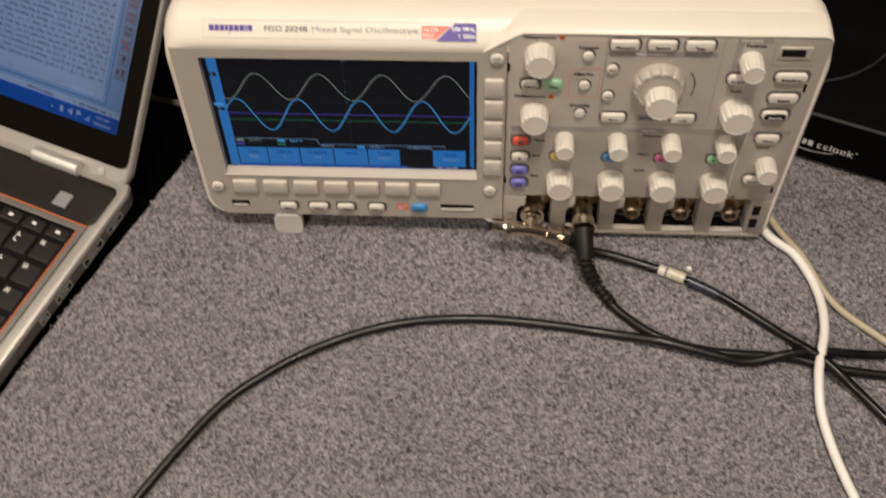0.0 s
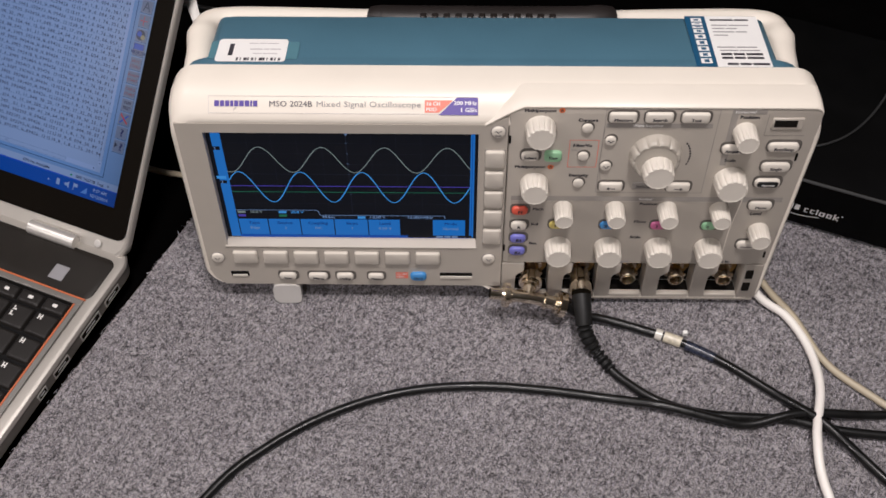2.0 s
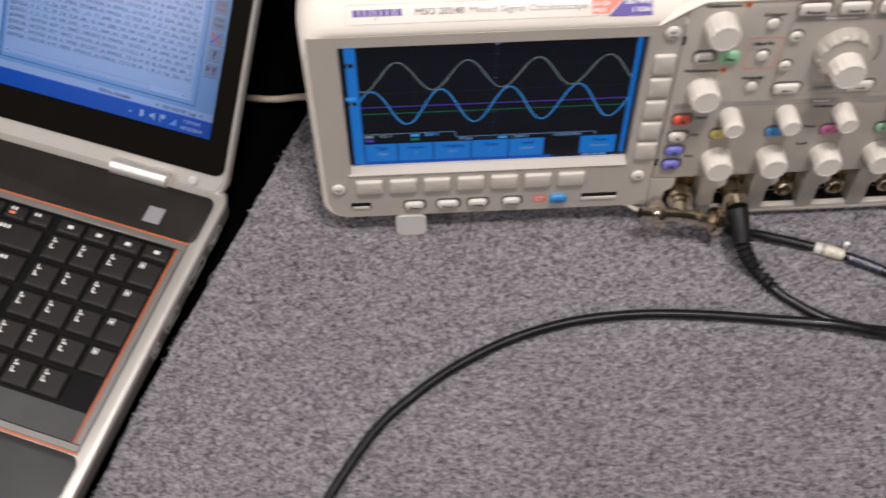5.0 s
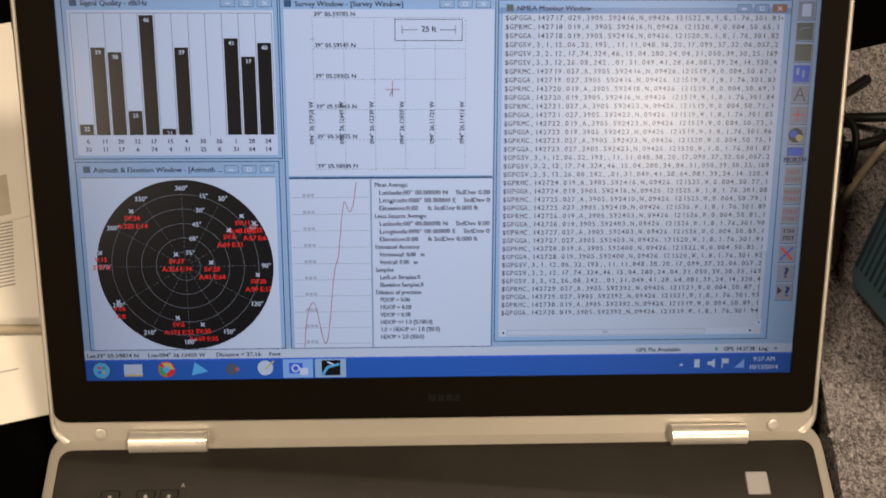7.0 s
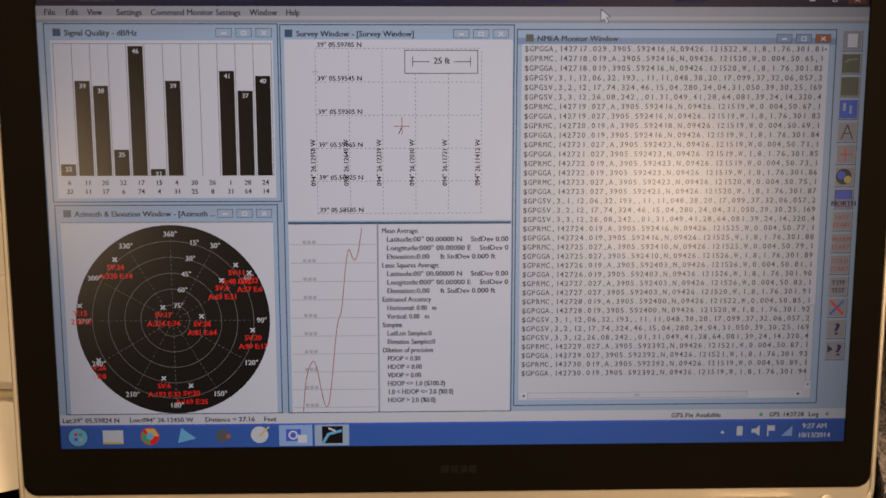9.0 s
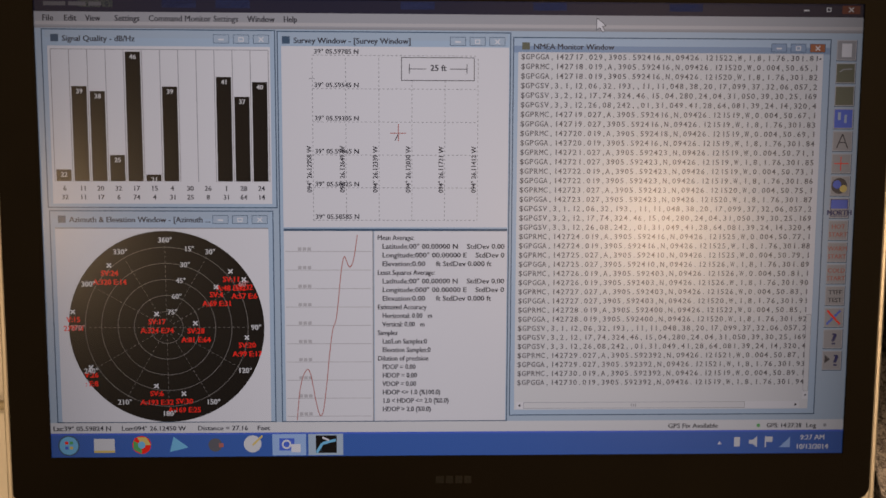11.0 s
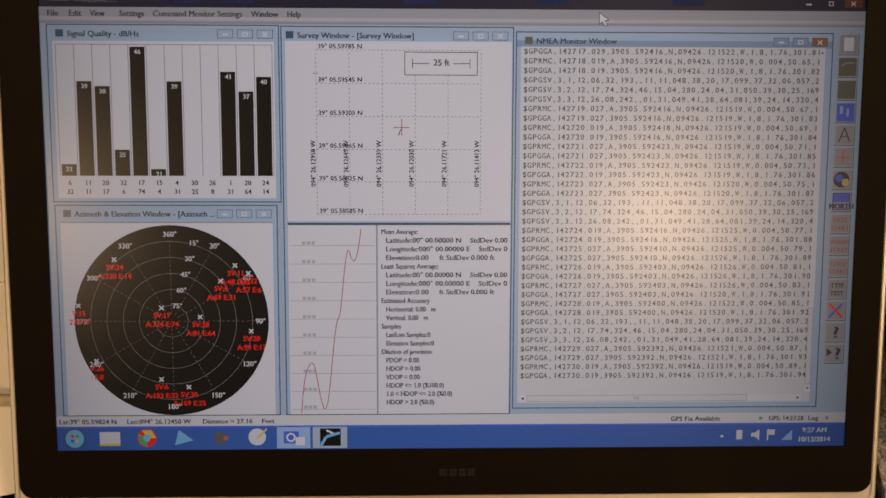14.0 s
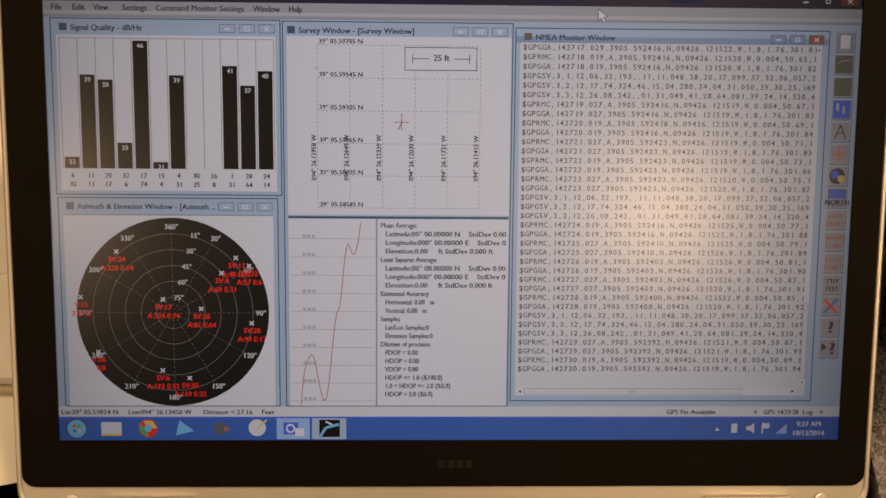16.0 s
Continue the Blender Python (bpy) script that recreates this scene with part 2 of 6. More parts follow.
def loft(rings, cap0=True, cap1=True):
    """Rings of equal count, each a list of 3D points, joined in turn."""
    n = len(rings[0])
    vs = [tuple(p) for r in rings for p in r]
    fs = []
    for k in range(len(rings) - 1):
        for i in range(n):
            j = (i + 1) % n
            fs.append((k * n + i, k * n + j, (k + 1) * n + j, (k + 1) * n + i))
    if cap0:
        fs.append(tuple(reversed(range(n))))
    if cap1:
        fs.append(tuple(range((len(rings) - 1) * n, len(rings) * n)))
    return vs, fs


def prism(poly, y0, y1, soft=0.0):
    """A polygon in x and z, from depth y0 to y1, with its front edge softened."""
    if not soft:
        return loft([[(x, y0, z) for x, z in poly], [(x, y1, z) for x, z in poly]])
    cx = sum(p[0] for p in poly) / len(poly)
    cz = sum(p[1] for p in poly) / len(poly)
    w = max(p[0] for p in poly) - min(p[0] for p in poly)
    h = max(p[1] for p in poly) - min(p[1] for p in poly)
    def ring(y, d):
        return [(cx + (x - cx) * (1 - 2 * d / w), y, cz + (z - cz) * (1 - 2 * d / h)) for x, z in poly]
    return loft([ring(y0, soft), ring(y0 + soft * 0.3, soft * 0.4), ring(y0 + soft, 0), ring(y1, 0)])


def lathe(profile, n=24, flutes=0, depth=0.0):
    """A profile of (radius, height) turned round -y: height runs towards the viewer of a panel."""
    rings = []
    for r, h in profile:
        ring = []
        for i in range(n):
            a = 2 * math.pi * i / n
            q = r * (1 - depth * (0.5 - 0.5 * math.cos(flutes * a)) ** 3) if flutes else r
            ring.append((q * math.cos(a), -h, q * math.sin(a)))
        rings.append(ring)
    return loft(rings)


def spline(pts, per=8):
    """A Catmull-Rom line through the points."""
    p = [Vector(q) for q in pts]
    p = [p[0] * 2 - p[1]] + p + [p[-1] * 2 - p[-2]]
    out = []
    for i in range(1, len(p) - 2):
        for k in range(per):
            t = k / per
            a, b, c, d = p[i - 1], p[i], p[i + 1], p[i + 2]
            out.append(0.5 * (2 * b + (c - a) * t + (2 * a - 5 * b + 4 * c - d) * t * t + (3 * b - a - 3 * c + d) * t ** 3))
    return out + [p[-2]]


def tube(pts, radius, n=10, per=8, flat=1.0):
    """A swept round bar; radius is a number or a function of 0..1."""
    line = spline(pts, per)
    rings = []
    up = Vector((0, 0, 1))
    for i, p in enumerate(line):
        d = (line[min(i + 1, len(line) - 1)] - line[max(i - 1, 0)]).normalized()
        s = d.cross(up)
        s = s.normalized() if s.length > 1e-4 else Vector((1, 0, 0))
        t = s.cross(d).normalized()
        r = radius(i / (len(line) - 1)) if callable(radius) else radius
        rings.append([p + s * (r * math.cos(2 * math.pi * k / n)) + t * (r * flat * math.sin(2 * math.pi * k / n)) for k in range(n)])
    return loft(rings)


def mesh_from(name, shape, materials, index=None, smooth=True):
    me = bpy.data.meshes.new(name)
    me.from_pydata(shape[0], [], shape[1])
    for m in materials if isinstance(materials, (list, tuple)) else [materials]:
        me.materials.append(m)
    if index:
        me.polygons.foreach_set("material_index", index)
    bm = bmesh.new()
    bm.from_mesh(me)
    if not index:
        bmesh.ops.recalc_face_normals(bm, faces=bm.faces)
    if smooth:
        for f in bm.faces:
            f.smooth = True
        for e in bm.edges:
            e.smooth = len(e.link_faces) == 2 and e.calc_face_angle(0) < radians(38)
    bm.to_mesh(me)
    bm.free()
    me.update()
    return me


def part(name, shape, material, parent, label="", m=None, smooth=True):
    """One mesh object under a thing or a part; shape is (vertices, faces) or mesh data."""
    me = shape if isinstance(shape, bpy.types.Mesh) else mesh_from(name, shape, material, smooth=smooth)
    ob = new(name, me)
    ob.parent = parent
    if m is not None:
        ob.matrix_basis = m
    return tagged(ob, label) if label else ob


def thing(name, label, category, m=None, group="", shape=None, material=None, kind=""):
    ob = new(name, mesh_from(name, shape, material) if shape else None)
    ob.matrix_basis = WORLD @ m if m is not None else WORLD
    return tagged(ob, label, category, group, kind)


# ---- flat drawing for screens, prints and labels ----
GLYPHS = {}


def glyphs(text):
    """Flat vertices, faces and width of a text of height 1 in the built-in font."""
    if text not in GLYPHS:
        cu = bpy.data.curves.new("lettering", "FONT")
        cu.body, cu.size, cu.resolution_u, cu.fill_mode, cu.offset = text, 1.0, 2, "FRONT", 0.0 if "M" in text else 0.005
        ob = new("lettering", cu)
        me = bpy.data.meshes.new_from_object(ob)
        vs = [(v.co.x, v.co.y) for v in me.vertices]
        fs = [tuple(p.vertices) for p in me.polygons]
        bpy.data.objects.remove(ob)
        bpy.data.meshes.remove(me)
        bpy.data.curves.remove(cu)
        GLYPHS[text] = (vs, fs, max([v[0] for v in vs], default=0.3))
    return GLYPHS[text]


class Sheet:
    """Collects flat coloured shapes in millimetres on a plane; layer lifts them by 0.05 mm each."""

    def __init__(self):
        self.v, self.f, self.i, self.mats = [], [], [], []

    def poly(self, pts, material, layer=1):
        if material not in self.mats:
            self.mats.append(material)
        o = len(self.v)
        self.v.extend((x / 1000, -layer * 0.00005, y / 1000) for x, y in pts)
        self.f.append(tuple(range(o, o + len(pts))))
        self.i.append(self.mats.index(material))

    def rect(self, x0, y0, x1, y1, material, layer=1):
        self.poly([(x0, y0), (x1, y0), (x1, y1), (x0, y1)], material, layer)

    def border(self, x0, y0, x1, y1, w, material, layer=1):
        self.rect(x0, y0, x1, y0 + w, material, layer)
        self.rect(x0, y1 - w, x1, y1, material, layer)
        self.rect(x0, y0 + w, x0 + w, y1 - w, material, layer)
        self.rect(x1 - w, y0 + w, x1, y1 - w, material, layer)

    def line(self, pts, w, material, layer=2):
        for (ax, ay), (bx, by) in zip(pts, pts[1:]):
            d = math.hypot(bx - ax, by - ay) or 1
            nx, ny = -(by - ay) / d * w / 2, (bx - ax) / d * w / 2
            self.poly([(ax - nx, ay - ny), (bx - nx, by - ny), (bx + nx, by + ny), (ax + nx, ay + ny)], material, layer)

    def dashed(self, a, b, w, dash, material, layer=2):
        d = math.hypot(b[0] - a[0], b[1] - a[1])
        k = int(d / dash)
        for i in range(0, k, 2):
            s, e = i / k, (i + 1) / k
            self.line([(a[0] + (b[0] - a[0]) * s, a[1] + (b[1] - a[1]) * s), (a[0] + (b[0] - a[0]) * e, a[1] + (b[1] - a[1]) * e)], w, material, layer)

    def disc(self, x, y, r, material, layer=1, n=40):
        self.poly([(x + r * math.cos(2 * math.pi * i / n), y + r * math.sin(2 * math.pi * i / n)) for i in range(n)], material, layer)

    def ring(self, x, y, r, w, material, layer=2, n=60):
        self.line([(x + r * math.cos(2 * math.pi * i / n), y + r * math.sin(2 * math.pi * i / n)) for i in range(n + 1)], w, material, layer)

    def text(self, s, x, y, h, material, layer=3, width=0.0, mono=0.0, turn=0.0, align="l", squeeze=1.0, bold=0.07):
        """h: cap height; width: stretch the line to it; mono: fixed advance; turn: degrees."""
        if material not in self.mats:
            self.mats.append(material)
        k = self.mats.index(material)
        scale = h / 0.69
        c, sn = math.cos(radians(turn)), math.sin(radians(turn))
        runs = [(ch, i * mono) for i, ch in enumerate(s) if ch != " "] if mono else [(s, 0.0)]
        for run, dx in runs:
            vs, fs, wide = glyphs(run)
            sx = scale * squeeze
            if mono:
                sx = min(scale, mono * 0.86 / max(wide, 0.35))
                dx += (mono - wide * sx) / 2
            elif width:
                sx = width / wide
            if align == "c":
                dx -= wide * sx / 2
            if align == "r":
                dx -= wide * sx
            o = len(self.v)
            for vx, vy in vs:
                px, py = dx + vx * sx, vy * scale
                self.v.append(((x + px * c - py * sn) / 1000, -layer * 0.00005, (y + px * sn + py * c) / 1000))
            self.f.extend(tuple(q + o for q in f) for f in fs)
            self.i.extend([k] * len(fs))
            # second strike, a little to the side, for a bold stroke
            o = len(self.v)
            for vx, vy in vs:
                px, py = dx + vx * sx + bold * h, vy * scale
                self.v.append(((x + px * c - py * sn) / 1000, -(layer + 0.2) * 0.00005, (y + px * sn + py * c) / 1000))
            self.f.extend(tuple(q + o for q in f) for f in fs)
            self.i.extend([k] * len(fs))

    def bars(self, x, y, h, widths, material, gap=0.6, layer=3):
        """Writing that cannot be read, as plain bars."""
        for w in widths:
            self.rect(x, y, x + w, y + h, material, layer)
            x += w + gap

    def put(self, name, parent, m=None, label=""):
        me = mesh_from(name, (self.v, self.f), self.mats, self.i, smooth=False)
        return part(name, me, None, parent, label, m)

# ---- room ----
def slab(name, x0, x1, y0, y1, z0, z1, material, label, category):
    return thing(name, label, category, shape=box(x0, x1, y0, y1, z0, z1), material=material, kind="structure")


slab("floor", -3.6, 3.2, -4.2, 2.2, -0.80, -0.70, FLOORM, "dark floor of the exhibition room", "floor")
slab("ceiling", -3.6, 3.2, -4.2, 2.2, CEIL, CEIL + 0.1, CEILM, "plain pale painted room ceiling", "ceiling")
slab("wall_north", -3.6, 3.2, 2.2, 2.3, -0.70, CEIL, WALLM, "plain painted room wall", "wall")
slab("wall_south", -3.6, 3.2, -4.3, -4.2, -0.70, CEIL, WALLM, "plain painted room wall", "wall")
slab("wall_west", -3.7, -3.6, -4.2, 2.2, -0.70, CEIL, WALLM, "plain painted room wall", "wall")
slab("wall_east", 3.2, 3.3, -4.2, 2.2, -0.70, CEIL, WALLM, "plain painted room wall", "wall")
# one body for each lamp, the added fourth included
for lx, ly in LAMPS:
    lamp_body = thing("ceiling_lamp", "unseen round white ceiling lamp with a metal rim", "lamp", pose(lx, ly, CEIL), group="ceiling lamps")
    part("rim", loft([[(0.17 * math.cos(a), 0.17 * math.sin(a), z) for a in [2 * math.pi * i / 32 for i in range(32)]] for z in (-0.0005, -0.02)]), SILVER, lamp_body)

# the table with its black cloth, and the carpeted board that lies on it
table = thing("table", "long table under a plain black cloth", "table", pose(0, 0, TABLE))
part("table_top", box(-1.25, 1.2, -0.75, 0.62, -0.04, 0), DRAPE, table)
for y in (-0.76, 0.62):
    part("cloth_skirt", box(-1.25, 1.2, y, y + 0.01, -0.67, -0.001), DRAPE, table)
for sx in (-1.15, 1.1):
    for sy in (-0.65, 0.52):
        part("leg", box(sx - 0.02, sx + 0.02, sy - 0.02, sy + 0.02, -0.676, -0.04), RUBBER, table)
backdrop = thing("backdrop_curtain", "black cloth curtain hanging behind the table", "curtain", kind="structure",
                 shape=loft([[(-1.6 + 3.2 * i / 160, 0.70 + 0.02 * math.sin(i * 0.55) + 0.008 * math.sin(i * 1.7), z) for i in range(161)]
                             + [(1.6 - 3.2 * i / 160, 0.715 + 0.02 * math.sin((160 - i) * 0.55) + 0.008 * math.sin((160 - i) * 1.7), z) for i in range(161)]
                             for z in (-0.70, 0.9)]), material=DRAPE)
edge = [(-0.309, -0.27), (-0.285, -0.195), (-0.250, -0.10), (-0.122, 0.185), (-0.101, 0.232), (0.190, 0.200), (0.300, 0.150), (0.620, 0.030), (0.95, -0.10), (0.95, -0.70), (-0.55, -0.70)]
carpet_poly = loft([[(x, y, TABLE + 0.0005) for x, y in edge], [(x, y, CARPET - 0.0015) for x, y in edge],
                    [(x * 0.9985, y * 0.9985, CARPET) for x, y in edge]])
thing("carpeted_board", "grey heather carpet laid on a flat board", "carpet", shape=carpet_poly, material=CARPETM, kind="structure")

# ---- oscilloscope ----
SCOPE = pose(0, 0, 0.010, -7.77)
scope = thing("oscilloscope", "cream and teal bench oscilloscope with glowing screen on grey carpet", "oscilloscope", SCOPE)


def shell_ring(w, top, inset):
    x0, x1, b0, b1 = -0.1525 + inset, 0.193 - inset, -0.0035 + inset - 0.28 * max(0, w - 0.004), -0.0130 + inset
    r = 0.014
    return [(x, w, z) for x, z in outline([(x0, b0, r), (0.019, b0, 0.003), (0.031, b1, 0.003), (x1, b1, 0.010), (x1 + 0.0055, top, r), (x0, top, r)], 7)]


shell = loft([shell_ring(0.013, 0.1240, 0.0065), shell_ring(0.0008, 0.1265, 0.0055), shell_ring(0.0, 0.1285, 0.003), shell_ring(0.0005, 0.1305, 0.0024),
              shell_ring(0.002, 0.1335, 0.0014), shell_ring(0.009, 0.1400, 0.0003), shell_ring(0.014, 0.1425, 0),
              shell_ring(0.020, 0.1438, 0), shell_ring(0.030, 0.1440, 0.0005), shell_ring(0.0305, 0.1425, 0.002)], cap0=False)
part("front_bezel", shell, CREAM, scope, "cream moulded front bezel")
part("bezel_backing", prism(rounded(-0.1465, 0.187, -0.002, 0.1275, 0.004), 0.0128, 0.016), HOLE, scope)
# the case behind the bezel
def body_ring(w, d, t, notch):
    x0, x1 = -0.1475 + d, 0.1905 - d
    return [(x, w, z) for x, z in outline([(x0, 0.001 + d, 0.008), (x1, 0.001 + d, 0.008), (x1, 0.1080 if notch else 0.124, 0.003), (x1 - 0.0100 * notch - 0.0006, 0.1150 if notch else 0.131, 0.003),
                                           (x1 - 0.0100 * notch - 0.002, t - d, 0.006 if notch else 0.011), (x0 + 0.0100 * notch + 0.002, t - d, 0.006 if notch else 0.011), (x0 + 0.0100 * notch + 0.0006, 0.1150 if notch else 0.131, 0.003), (x0, 0.1080 if notch else 0.124, 0.003)], 5)]


case = part("rear_case", loft([body_ring(0.021, 0.001, 0.1425, 0), body_ring(0.030, 0, 0.1425, 0), body_ring(0.0375, 0, 0.1423, 0), body_ring(0.0405, 0, 0.1422, 1), body_ring(0.080, 0, 0.1408, 1),
                               body_ring(0.087, 0.003, 0.1395, 1), body_ring(0.090, 0.010, 0.138, 1)]), TEAL, scope, "teal blue plastic rear case")
# raised strips in a darkened case teal paint the shade inside vent slots
for k in range(9):
    part("vent_slot", box(-0.1481, -0.1474, 0.0540 + 0.0036 * k, 0.0554 + 0.0036 * k, 0.020, 0.098, 0.0002, 1), VENT_SHADE, case)
    part("vent_slot", box(0.1904, 0.18975, 0.0540 + 0.0036 * k, 0.0554 + 0.0036 * k, 0.020, 0.098, 0.0002, 1), VENT_SHADE, case)
# gray front panels, set into the bezel
FW = 0.0128
part("control_panel", prism(outline([(0.0308, 0.0205, 0), (0.1898, 0.0205, 0), (0.1944, 0.137, 0.003), (0.1926, 0.1403, 0.003), (0.0383, 0.1403, 0.004), (0.0308, 0.1362, 0.002)], 4), 0.0, FW, 0.0008), PANEL, scope, "warm grey control panel with printed legends")
part("bezel_brow", loft([[(x, w, z + dz) for w, z in ((0.0130, 0.1385), (-0.0004, 0.1397), (-0.0006, 0.1406), (0.0006, 0.1418), (0.0060, 0.1434), (0.0150, 0.1441), (0.0180, 0.1400))]
                          for x, dz in ((0.0180, -0.0128), (0.0308, -0.0042), (0.0383, 0.0), (0.1895, 0.0), (0.1922, -0.0010), (0.1936, -0.0030))]), CREAM, scope, "cream brow above the control panel")
SOCKETS = [0.0497 + 0.02945 * k for k in range(5)]
for x0, u in zip([0.0308] + [v + 0.0100 for v in SOCKETS], SOCKETS + [0.0]):
    if u:
        pillar = outline([(x0, -0.0098, 0), (u - 0.0104, -0.0098, 0.0008), (u - 0.0104, 0.0098, 0.0048), (u - 0.0052, 0.0132, 0.0020), (u - 0.0052, 0.0202, 0), (x0, 0.0202, 0)], 5)
    else:
        pillar = rounded(x0, 0.1895, -0.0098, 0.0202, 0.0006, 2)
    # pillars take the darker grey: shade low on the front put into colour
    part("bay_pillar", prism(pillar, 0.0, FW, 0.0006), PANEL_MID, scope)
for u in SOCKETS:
    part("bay_back", box(u - 0.0112, u + 0.0106, 0.0118, 0.0127, -0.0062, 0.0204), HOLE, scope)
part("bay_sill", box(0.0308, 0.1885, 0.0004, 0.0030, -0.0125, -0.0098, 0.0005, 1), PANEL, scope)
def opening_plate(outer, inner, y0, y1):
    """A plate in x and z with one rectangular hole; outer runs with four corners, as inner does."""
    vs = [(x, y, z) for y, ring in ((y1, outer), (y0, outer), (y0, inner), (y1, inner)) for x, z in ring]
    n = len(outer)
    return vs, [(k * n + i, k * n + (i + 1) % n, (k + 1) * n + (i + 1) % n, (k + 1) * n + i) for k in range(3) for i in range(n)]


part("screen_surround", opening_plate([(-0.1480, 0.0120), (-0.1455, 0.0050), (-0.1400, -0.0005), (0.0304, -0.0005), (0.0304, 0.1330), (0.0180, 0.1275), (-0.1480, 0.1275)], [(-0.1337, 0.0340), (-0.1337, 0.0335), (-0.1330, 0.0330), (0.0148, 0.0330), (0.0148, 0.1213), (0.0100, 0.1213), (-0.1337, 0.1213)], 0.0, FW), PANEL, scope, "warm grey moulded screen surround")
part("screen_ledge", loft([[(x, w, z) for w, z in ((0.012, 0.0330), (-0.0006, 0.0330), (-0.0008, 0.0338), (0.0030, 0.0368), (0.012, 0.0368))] for x in (-0.1350, 0.0150)]), PANEL, scope, "grey ledge under the screen")

# its screen, 148 by 84 mm
E = 0.37
SB = glow("scope_black", (0.005, 0.006, 0.008), E, 0.28, 0.12)
SBLUE = glow("scope_blue", (0.085, 0.31, 0.66), E, 0.28, 0.2)
SBLUE2 = glow("scope_deep_blue", (0.02, 0.13, 0.48), E, 0.28, 0.2)
SGREY = glow("scope_grey_trace", (0.44, 0.43, 0.27), E, 0.28, 0.2)
SCYAN = glow("scope_blue_trace", (0.20, 0.56, 0.90), E, 0.28, 0.2)
SMAG = glow("scope_violet_trace", (0.16, 0.09, 0.45), E, 0.28, 0.2)
SGRN = glow("scope_green_trace", (0.06, 0.26, 0.09), E, 0.28, 0.2)
SGRID = glow("scope_grid", (0.022, 0.025, 0.032), E, 0.28, 0.2)
SWHITE = glow("scope_white_text", (0.42, 0.50, 0.58), E, 0.28, 0.2)
SDARK = glow("scope_dark_text", (0.012, 0.06, 0.22), E, 0.28, 0.2)
s = Sheet()
# black margin left round the blue paints the shade of the recess walls
s.rect(0, 0, 148.5, 85, SB, 0)
s.rect(2.6, 0.6, 146.8, 84.6, SBLUE, 0.5)
s.rect(8, 20.5, 144.5, 81.5, SB, 1)
s.rect(8, 2.2, 144.5, 20.5, SB, 1)
s.rect(2.6, 82.4, 146.8, 84.6, SBLUE2, 1)
s.rect(145.3, 2.2, 145.8, 81.5, SBLUE2, 1)
s.rect(108, 0.4, 146, 2.4, SB, 2)
s.bars(125, 0.7, 1.3, (4, 3.5, 3.5), SWHITE, 0.8, 3)
s.rect(8, 0, 144.5, 2.2, SBLUE2, 1)
s.rect(38, 82.0, 108, 82.8, SB, 2)
for k in range(1, 10):
    s.line([(8 + 13.65 * k, 20.5), (8 + 13.65 * k, 81.5)], 0.12 if k != 5 else 0.3, SGRID)
for k in range(1, 8):
    s.line([(8, 20.5 + 7.6 * k), (144.5, 20.5 + 7.6 * k)], 0.12 if k != 4 else 0.3, SGRID)
s.line([(8, 41.8), (144.5, 41.8)], 0.55, SMAG, 3)
s.line([(8, 37.2), (144.5, 37.2)], 0.45, SGRN, 3)
wave = lambda crest, mid, amp: [(8 + i * 136.5 / 220, mid + amp * math.cos(2 * math.pi * (8 + i * 136.5 / 220 - crest) / 34.7)) for i in range(221)]
for k in range(1, 40):
    s.line([(75.6, 20.5 + 1.525 * k), (76.9, 20.5 + 1.525 * k)], 0.14, SWHITE if k % 5 == 0 else SGRID, 2)
for k in range(1, 10):
    for y in (46.6, 80.6, 21.4):
        s.line([(8 + 13.65 * k, y), (8 + 13.65 * k, y + 1.2)], 0.2, SGRID, 2)
s.line(wave(27.6, 61.6, 9.2), 0.55, SGREY, 4)
s.line(wave(14.2, 41.0, 11.6), 0.65, SCYAN, 5)
s.rect(1.2, 68.5, 6.5, 71.0, SB, 2)
s.text("1", 3.0, 68.8, 1.9, SWHITE)
s.rect(1.2, 47, 6.5, 49.2, SCYAN, 2)
s.rect(1.2, 43.5, 6.5, 45.8, SB, 2)
s.text("2", 3.0, 43.7, 1.9, SWHITE)
s.rect(8, 16.8, 56, 22.8, SB, 5)
s.line([(8, 22.8), (56, 22.8), (57, 18.8), (130, 18.8), (130, 16.2)], 0.35, SWHITE, 6)
for x, y, m, w in ((9, 20.2, SGREY, 4.5), (33, 20.2, SCYAN, 4.5), (33, 17.3, SGRN, 4.5), (9, 17.3, SMAG, 4.5), (79, 16.2, SCYAN, 4.5)):
    s.rect(x, y, x + w, y + 1.9, m, 6)
s.text("10.0 V", 16, 20.3, 2.0, SGREY, 6)
s.text("20.0 V", 40, 20.3, 2.0, SCYAN, 6)
s.text("40.0ns", 58, 16.4, 2.0, SWHITE, 6)
s.bars(68, 16.4, 1.5, (2, 2, 2, 1), SGRID, layer=6)
s.text("/ 0.00 V", 86, 16.4, 2.0, SWHITE, 6)
s.text("10.0001MHz", 108, 16.4, 2.0, SWHITE, 6)
x = 8.6
for word, w, under in (("Type", 17.5, "Edge"), ("Source", 19, "2"), ("Coupling", 20, "DC"), ("Slope", 20, "/"), ("Level", 19, "0.00 V"), ("", 20, ""), ("Mode", 18.5, "Normal")):
    if word:
        s.rect(x, 2.4, x + w - 0.6, 15.4, SBLUE, 3)
        s.text(word, x + w / 2, 11.2, 2.2, SDARK, 5, align="c")
        s.text(under, x + w / 2, 7.2, 2.0, SWHITE, 5, align="c")
    x += w
s.rect(123, 2.4, 142, 15.4, SBLUE, 3)
s.line([(75.5, 81.5), (76.6, 79.6), (77.7, 81.5)], 0.5, SWHITE, 5)
screen_ob = s.put("screen", scope, pose(-0.1338, 0.0045, 0.0368), "glowing blue and black screen with two sine traces")
